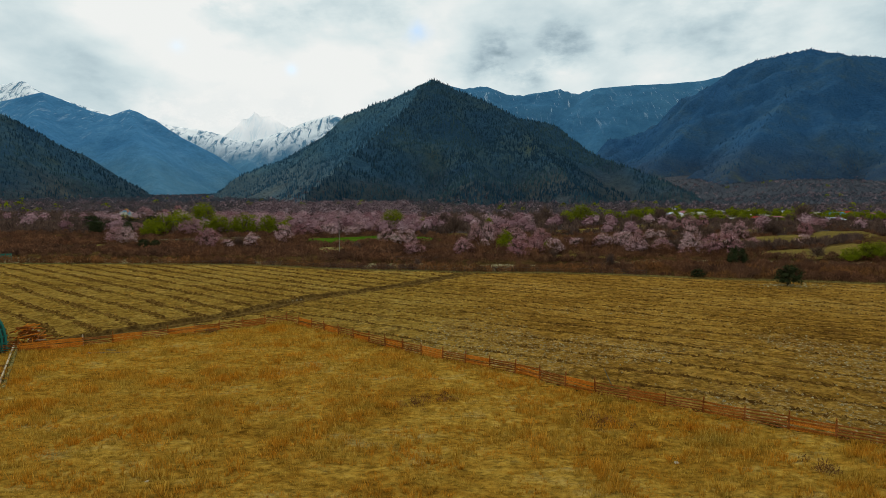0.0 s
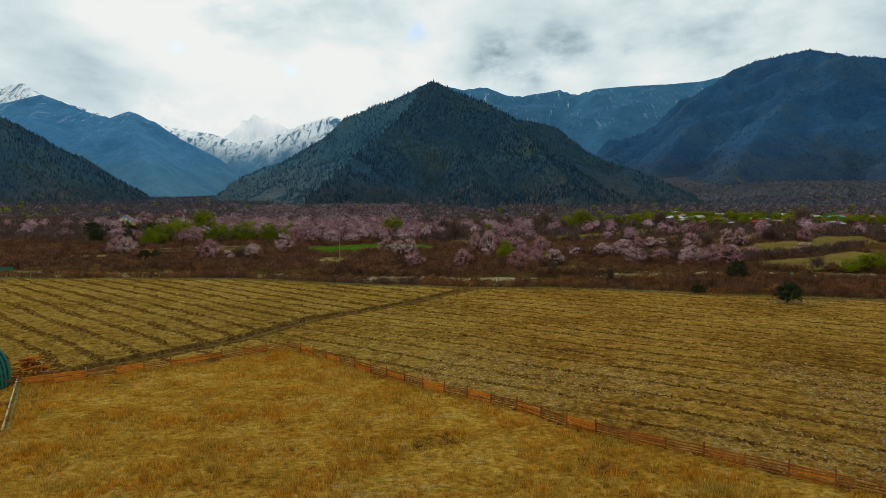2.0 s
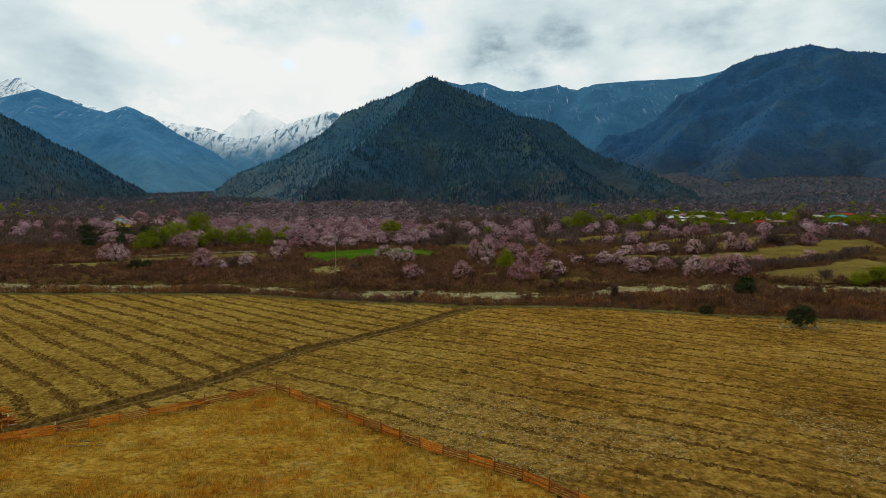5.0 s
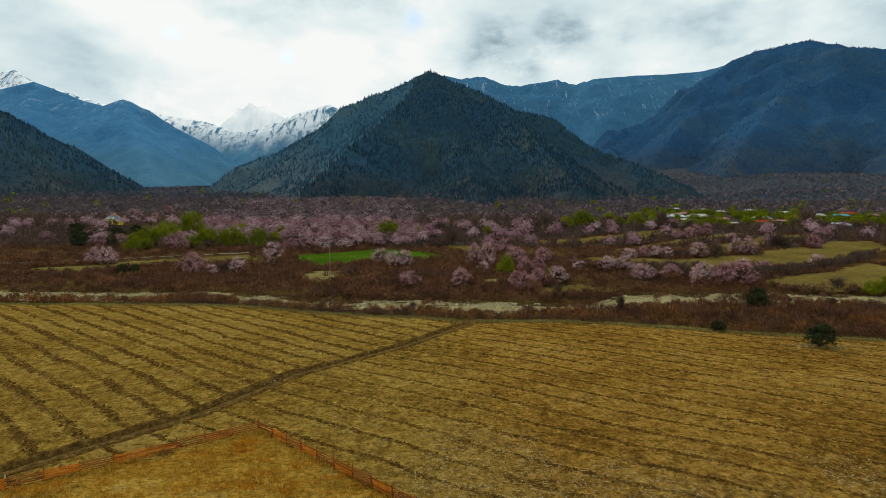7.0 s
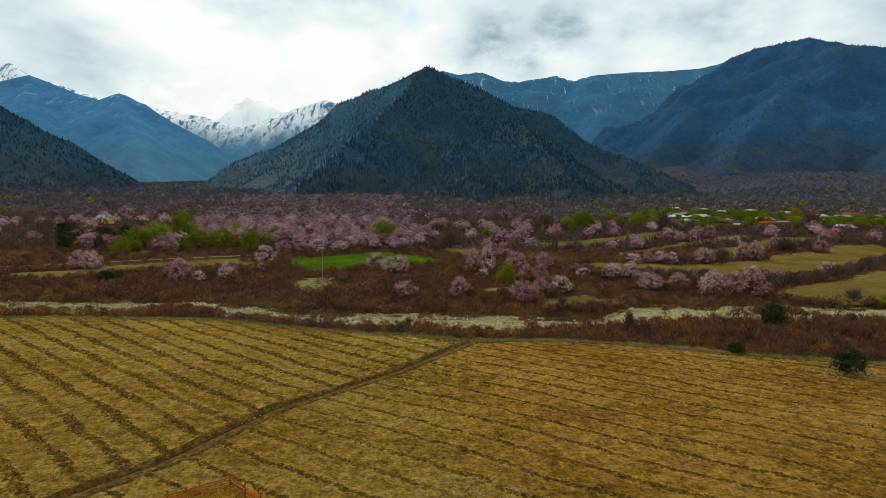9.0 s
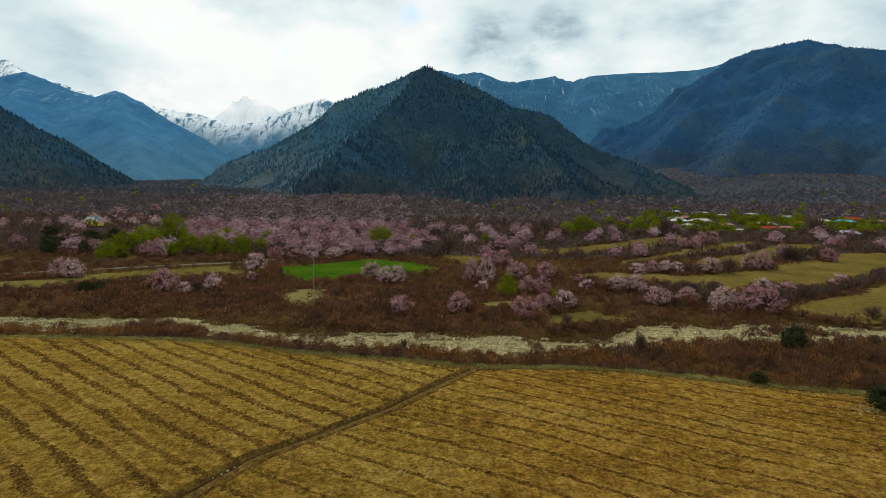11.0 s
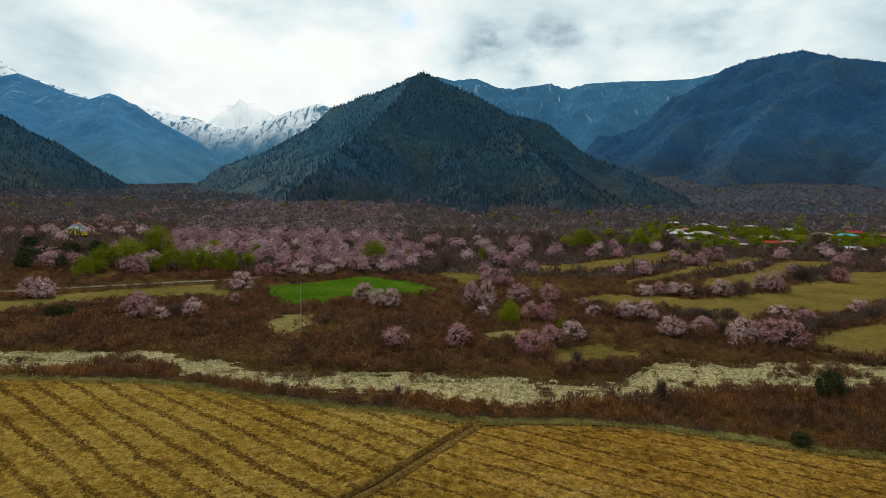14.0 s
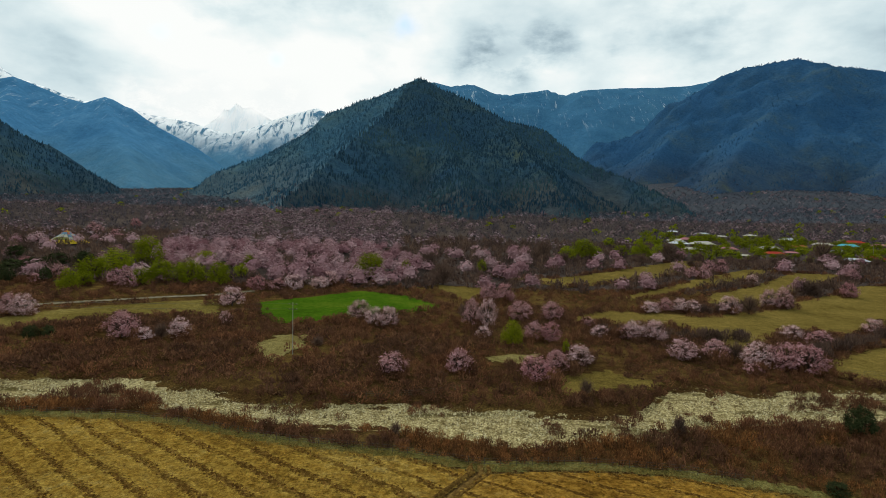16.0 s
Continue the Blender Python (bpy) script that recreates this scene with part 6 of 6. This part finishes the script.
def house(x, y, wide, deep, tall, color, turn=0.0):
    ob = root("house", x, y, ground_z(x, y) - 0.1, turn)
    bm = bmesh.new()
    for sx, sy, px, py in ((wide, 0.3, 0, -deep / 2), (wide, 0.3, 0, deep / 2), (0.3, deep - 0.31, -wide / 2 + 0.15, 0), (0.3, deep - 0.31, wide / 2 - 0.15, 0)):
        box(bm, sx, sy, tall + 0.4, (px, py, tall / 2 - 0.2))
    walls = part("wall", bm, MAT["plaster"], ob)
    bm = bmesh.new()
    hw, hd, rise = wide / 2 + 0.8, deep / 2 + 0.8, 0.26 * deep
    lower = [bm.verts.new(p) for p in ((-hw, -hd, tall), (hw, -hd, tall), (hw, hd, tall), (-hw, hd, tall))]
    upper = [bm.verts.new(p) for p in ((-hw + 0.02, -hd, tall + 0.15), (hw - 0.02, -hd, tall + 0.15), (hw - 0.02, hd, tall + 0.15), (-hw + 0.02, hd, tall + 0.15))]
    ridge = [bm.verts.new(p) for p in ((-hw + hd * 0.6, 0, tall + rise), (hw - hd * 0.6, 0, tall + rise))]
    bm.faces.new(lower[::-1])
    for i in range(4):
        bm.faces.new((lower[i], lower[(i + 1) % 4], upper[(i + 1) % 4], upper[i]))
    bm.faces.new((upper[0], upper[1], ridge[1], ridge[0]))
    bm.faces.new((upper[2], upper[3], ridge[0], ridge[1]))
    bm.faces.new((upper[1], upper[2], ridge[1]))
    bm.faces.new((upper[3], upper[0], ridge[0]))
    roof = part("roof", bm, ROOFS[color], ob, f"{color} metal sheet roof")
    part("ridge_cap", box(bmesh.new(), 2 * (hw - hd * 0.6), 0.25, 0.12, (0, 0, tall + rise + 0.03)), ROOFS[color], roof)
    n = max(2, int(wide / 3.2))
    for i in range(n):
        wx = -wide / 2 + (i + 0.5) * wide / n
        if i == n // 2:
            part("door", box(bmesh.new(), 1.0, 0.08, 2.0, (wx, -deep / 2 - 0.17, 1.0), bevel=0.02), MAT["door"], ob)
        else:
            w = part("window", box(bmesh.new(), 1.3, 0.06, 1.2, (wx, -deep / 2 - 0.17, 1.7), bevel=0.02), MAT["door"], ob)
            for dx in (-0.31, 0.31):
                part("pane", box(bmesh.new(), 0.52, 0.02, 1.0, (wx + dx, -deep / 2 - 0.21, 1.7)), MAT["glass"], w)
    words = {"cream": "cream", "white": "white", "red": "red", "pink": "faded pink", "teal": "turquoise", "orange": "orange"}
    return tagged(ob, f"low white village house with a {words[color]} hipped roof", "house", "village houses")


for x, y, w, color in (
    (249, 608, 9, "white"), (269, 587, 12, "white"), (276, 564, 9, "cream"), (203, 499, 12.5, "cream"), (193, 470, 14, "white"), (219, 509, 14, "pink"), (212, 472, 18, "cream"), (184, 428, 12, "cream"),
    (212, 434, 11.5, "pink"), (317, 587, 11.5, "cream"), (249, 446, 14, "cream"), (232, 413, 12, "red"), (325, 541, 14, "white"), (290, 473, 10, "orange"), (249, 421, 8, "pink"), (327, 499, 14.5, "cream"),
    (295, 440, 12, "white"), (342, 491, 15, "teal"), (379, 532, 17, "red"), (263, 380, 13, "white"), (283, 391, 14, "red"), (381, 506, 12, "pink"), (202, 395, 6, "cream"),
):
    house(x, y, w * 0.88, w * 0.48, 2.3 + 0.2 * ((x + y) % 3), color, rng.uniform(-0.25, 0.25))
    for _ in range(3):
        tall = rng.uniform(2.4, 3.8)
        tx, ty = x + rng.uniform(-0.6, 0.6) * w, y - w * 0.25 - rng.uniform(2.5, 7)
        if rng.random() < 0.45:
            plant(BARE, tx, ty, tall, tall * 1.3, "leafless grey-brown tree in front of a village house", "tree", "bare trees", rng.uniform(0, 6.28), int(tx))
        else:
            plant(WILLOW_FAR, tx, ty, tall, tall * 1.4, "green willow between the village houses", "tree", "village willows", rng.uniform(0, 6.28), int(tx))


# ---------------------------------------------------------------- prayer flag tent on the hillside
MAT_FLAGS = [plain(n, c, 0.8) for n, c in (("yellow_flags", (0.52, 0.37, 0.03)), ("olive_flags", (0.20, 0.19, 0.06)), ("white_flags", (0.42, 0.40, 0.32)), ("blue_flags", (0.14, 0.24, 0.32)), ("red_flags", (0.42, 0.13, 0.09)))]
tent = root("flag_tent", -213.0, 380.0, ground_z(-213.0, 380.0))
part("mast", pole_mesh(bmesh.new(), (0, 0, -0.5), (0, 0, 8.2), 0.14, 0.08, 7), MAT["wood_pale"], tent)
for k, (r0, z0, r1, z1) in enumerate(((11.5, 0.6, 8.0, 2.6), (8.0, 2.6, 5.6, 4.1), (5.6, 4.1, 3.6, 5.6), (3.6, 5.6, 1.8, 6.9), (1.8, 6.9, 0.3, 8.0))):
    for i in range(14):
        bm = bmesh.new()
        a0, a1 = 2 * math.pi * i / 14, 2 * math.pi * (i + 0.86) / 14
        top = [(r1 * math.cos(a), r1 * math.sin(a), z1) for a in (a0, a1)]
        low = [(r0 * math.cos(a), r0 * math.sin(a), z0) for a in (a0, a1)]
        for dz in (0.0, 0.05):
            bm.faces.new([bm.verts.new((p[0], p[1], p[2] + dz)) for p in (low[0], low[1], top[1], top[0])])
        part("flag", bm, MAT_FLAGS[(k + (i % 4 == 0)) % 5 if k else 0], tent)
tagged(tent, "cone of yellow, white and coloured prayer flags round a mast", "prayer flags")


# ---------------------------------------------------------------- net-covered stack, log pile and channel
MAT["net"] = plain("green_net", (0.030, 0.16, 0.12), 0.7)
MAT["hay"] = plain("dark_stack", (0.06, 0.035, 0.022), 0.95)
stack = root("covered_stack", -41.9, 48.2, ground_z(-41.9, 48.2))


def arch(radius, tall, length, x0):
    bm = bmesh.new()
    rings = []
    for xx in (x0, x0 + length):
        ring = [bm.verts.new((radius * math.cos(math.pi * i / 14), xx, tall * math.sin(math.pi * i / 14) ** 0.62)) for i in range(15)]
        rings.append(ring)
    for i in range(14):
        bm.faces.new((rings[0][i], rings[0][i + 1], rings[1][i + 1], rings[1][i]))
    for ring in rings:
        bm.faces.new(ring)
    return bm


part("heap", arch(2.5, 4.2, 3.8, -1.9), MAT["hay"], stack, "dark heap under the net")
for i in range(9):
    part("net_strip", arch(2.62, 4.36, 0.22, -2.0 + i * 0.46), MAT["net"], stack, "green netting strip")
for i in range(6):
    zz = 0.5 + 0.6 * i
    rad = 2.62 * math.sqrt(max(0.05, 1 - (zz / 4.4) ** 2.6))
    bm = bmesh.new()
    for sgn in (-1, 1):
        box(bm, 0.05, 4.0, 0.10, (sgn * (rad + 0.03), 0, zz))
    part("net_band", bm, MAT["net"], stack)
screen = root("net_screen", -112.5, 142.0, ground_z(-112.5, 142.0), 0.3)
for i in range(5):
    part("post", pole_mesh(bmesh.new(), (1.5 * i - 3.0, 0, -0.3), (1.5 * i - 3.0, 0, 2.0), 0.05, 0.04, 6), MAT["grey_post"], screen)
for i in range(4):
    part("net_panel", box(bmesh.new(), 1.44, 0.03, 1.7, (1.5 * i - 2.25, 0.03, 1.05)), MAT["net"], screen, "green netting panel")
tagged(screen, "green netting screen on posts at the field corner", "screen")
tagged(stack, "rounded dark stack wrapped in green netting beside the fence", "stack")

pile = root("log_pile", -40.0, 53.6, ground_z(-40.0, 53.6))
g = random.Random(5)
for i in range(70):
    layer = i / 70
    a, l = g.uniform(0, 3.14), g.uniform(0.8, 2.0)
    c = Vector((g.uniform(-1.3, 1.3) * (1 - layer * 0.6), g.uniform(-1.0, 1.0) * (1 - layer * 0.5), 0.12 + layer * 1.7))
    d = Vector((math.cos(a), math.sin(a), g.uniform(-0.2, 0.35))) * l / 2
    part("log", pole_mesh(bmesh.new(), c - d, c + d, g.uniform(0.04, 0.09), g.uniform(0.03, 0.07), 6), MAT["wood_new"] if i % 3 == 0 else MAT["wood_pale"] if i % 7 == 0 else MAT["wood_old"], pile)
tagged(pile, "loose heap of reddish cut logs and sticks", "log pile")

channel = root("water_channel", -36.0, 46.0, ground_z(-36.0, 46.0) + 0.18)
CH = math.atan2(52.2 - 39.7, -40.2 + 31.9)
for off, mat, wide, tall in ((-0.17, MAT["clearing"], 0.18, 0.20), (0.17, MAT["wood_pale"], 0.12, 0.22), (0.0, MAT["verge"], 0.18, 0.12)):
    part("kerb" if off else "channel_bed", box(bmesh.new(), 15.5, wide, tall, (0, off, tall / 2), bevel=0.01), mat, channel).rotation_euler = (0, 0, CH)
tagged(channel, "narrow open water channel with earth kerbs", "channel")


# ---------------------------------------------------------------- loose stones, sticks and weeds
def boulder(x, y, size, seed, label, lift=0.1):
    g = random.Random(seed)
    bm = bmesh.new()
    bmesh.ops.create_icosphere(bm, subdivisions=2, radius=size)
    for v in bm.verts:
        k = 1 + 0.22 * noise.noise(v.co * 2.2 / size + Vector((seed, 0, 0)))
        v.co = Vector((v.co.x * k * 1.25, v.co.y * k, v.co.z * k * 0.65))
    for f in bm.faces:
        f.smooth = True
    me = bpy.data.meshes.new("field_stone")
    bm.to_mesh(me)
    bm.free()
    me.materials.append(MAT["pale_stone"])
    ob = new("field_stone", me)
    ob.matrix_basis = Matrix.Translation((x, y, ground_z(x, y) + lift + size * 0.25)) @ Matrix.Rotation(g.uniform(0, 6), 4, "Z")
    return tagged(ob, label, "stone", "loose stones")


MAT["pale_stone"] = plain("pale_stone", (0.38, 0.33, 0.22), 0.9)
for k, (x, y, size) in enumerate(((10.1, 25.8, 0.12), (-16.6, 28.3, 0.13), (-12.7, 31.0, 0.11), (12.2, 28.4, 0.14), (-14.2, 26.2, 0.15))):
    boulder(x, y, size, k, "pale rounded stone lying in the dry grass")
for k, (x, y, size) in enumerate(((-20.7, 77.0, 0.16), (-20.3, 77.6, 0.20), (-19.9, 78.3, 0.15), (-21.2, 76.2, 0.13))):
    boulder(x, y, size * 0.6, 20 + k, "pale stone on the bank of the ditch", 0.3)


def stick(a, b, r, label):
    pa, pb = Vector((a[0], a[1], ground_z(a[0], a[1]) + a[2])), Vector((b[0], b[1], ground_z(b[0], b[1]) + b[2]))
    bm = bmesh.new()
    pole_mesh(bm, pa - pa, pb - pa, r, r * 0.7, 6)
    me = bpy.data.meshes.new("stick")
    bm.to_mesh(me)
    bm.free()
    me.materials.append(MAT["track"])
    ob = new("stick", me)
    ob.matrix_basis = Matrix.Translation(pa)
    return tagged(ob, label, "stick", "loose sticks")


stick((-31.8, 49.6, 0.22), (-28.2, 49.9, 0.24), 0.06, "weathered fallen pole lying in the dry grass")
stick((-32.6, 51.0, 0.22), (-29.4, 50.6, 0.22), 0.05, "weathered fallen pole lying in the dry grass")
stick((-27.9, 54.2, 0.2), (-26.3, 53.4, 0.2), 0.05, "short weathered pole lying beside the fence")
stick((12.6, 40.9, 0.1), (12.1, 41.5, 1.35), 0.045, "weathered stick leaning beside the fence")
weeds = [shrub_shape(s, 80, 0.012) for s in (201, 202)]
x, y = [], []
for cx, cy, r, n in ((-2.0, 36.6, 1.3, 9), (0.2, 37.6, 1.0, 6), (9.9, 33.2, 1.0, 7), (9.0, 34.6, 0.8, 5), (-24.2, 58.0, 0.8, 5), (-36.2, 44.0, 1.8, 10), (-33.5, 41.0, 1.5, 8), (19.0, 28.2, 0.9, 5)):
    x += list(rng.normal(cx, r * 0.5, n))
    y += list(rng.normal(cy, r * 0.5, n))
x, y = np.array(x), np.array(y)
t = rng.uniform(0.4, 0.8, len(x))
strewn("weeds", weeds, x, y, t * 1.5, t, MAT["rust"], "dark withered weeds standing in the dry grass", "weeds", rng, height(x, y) + 0.1)
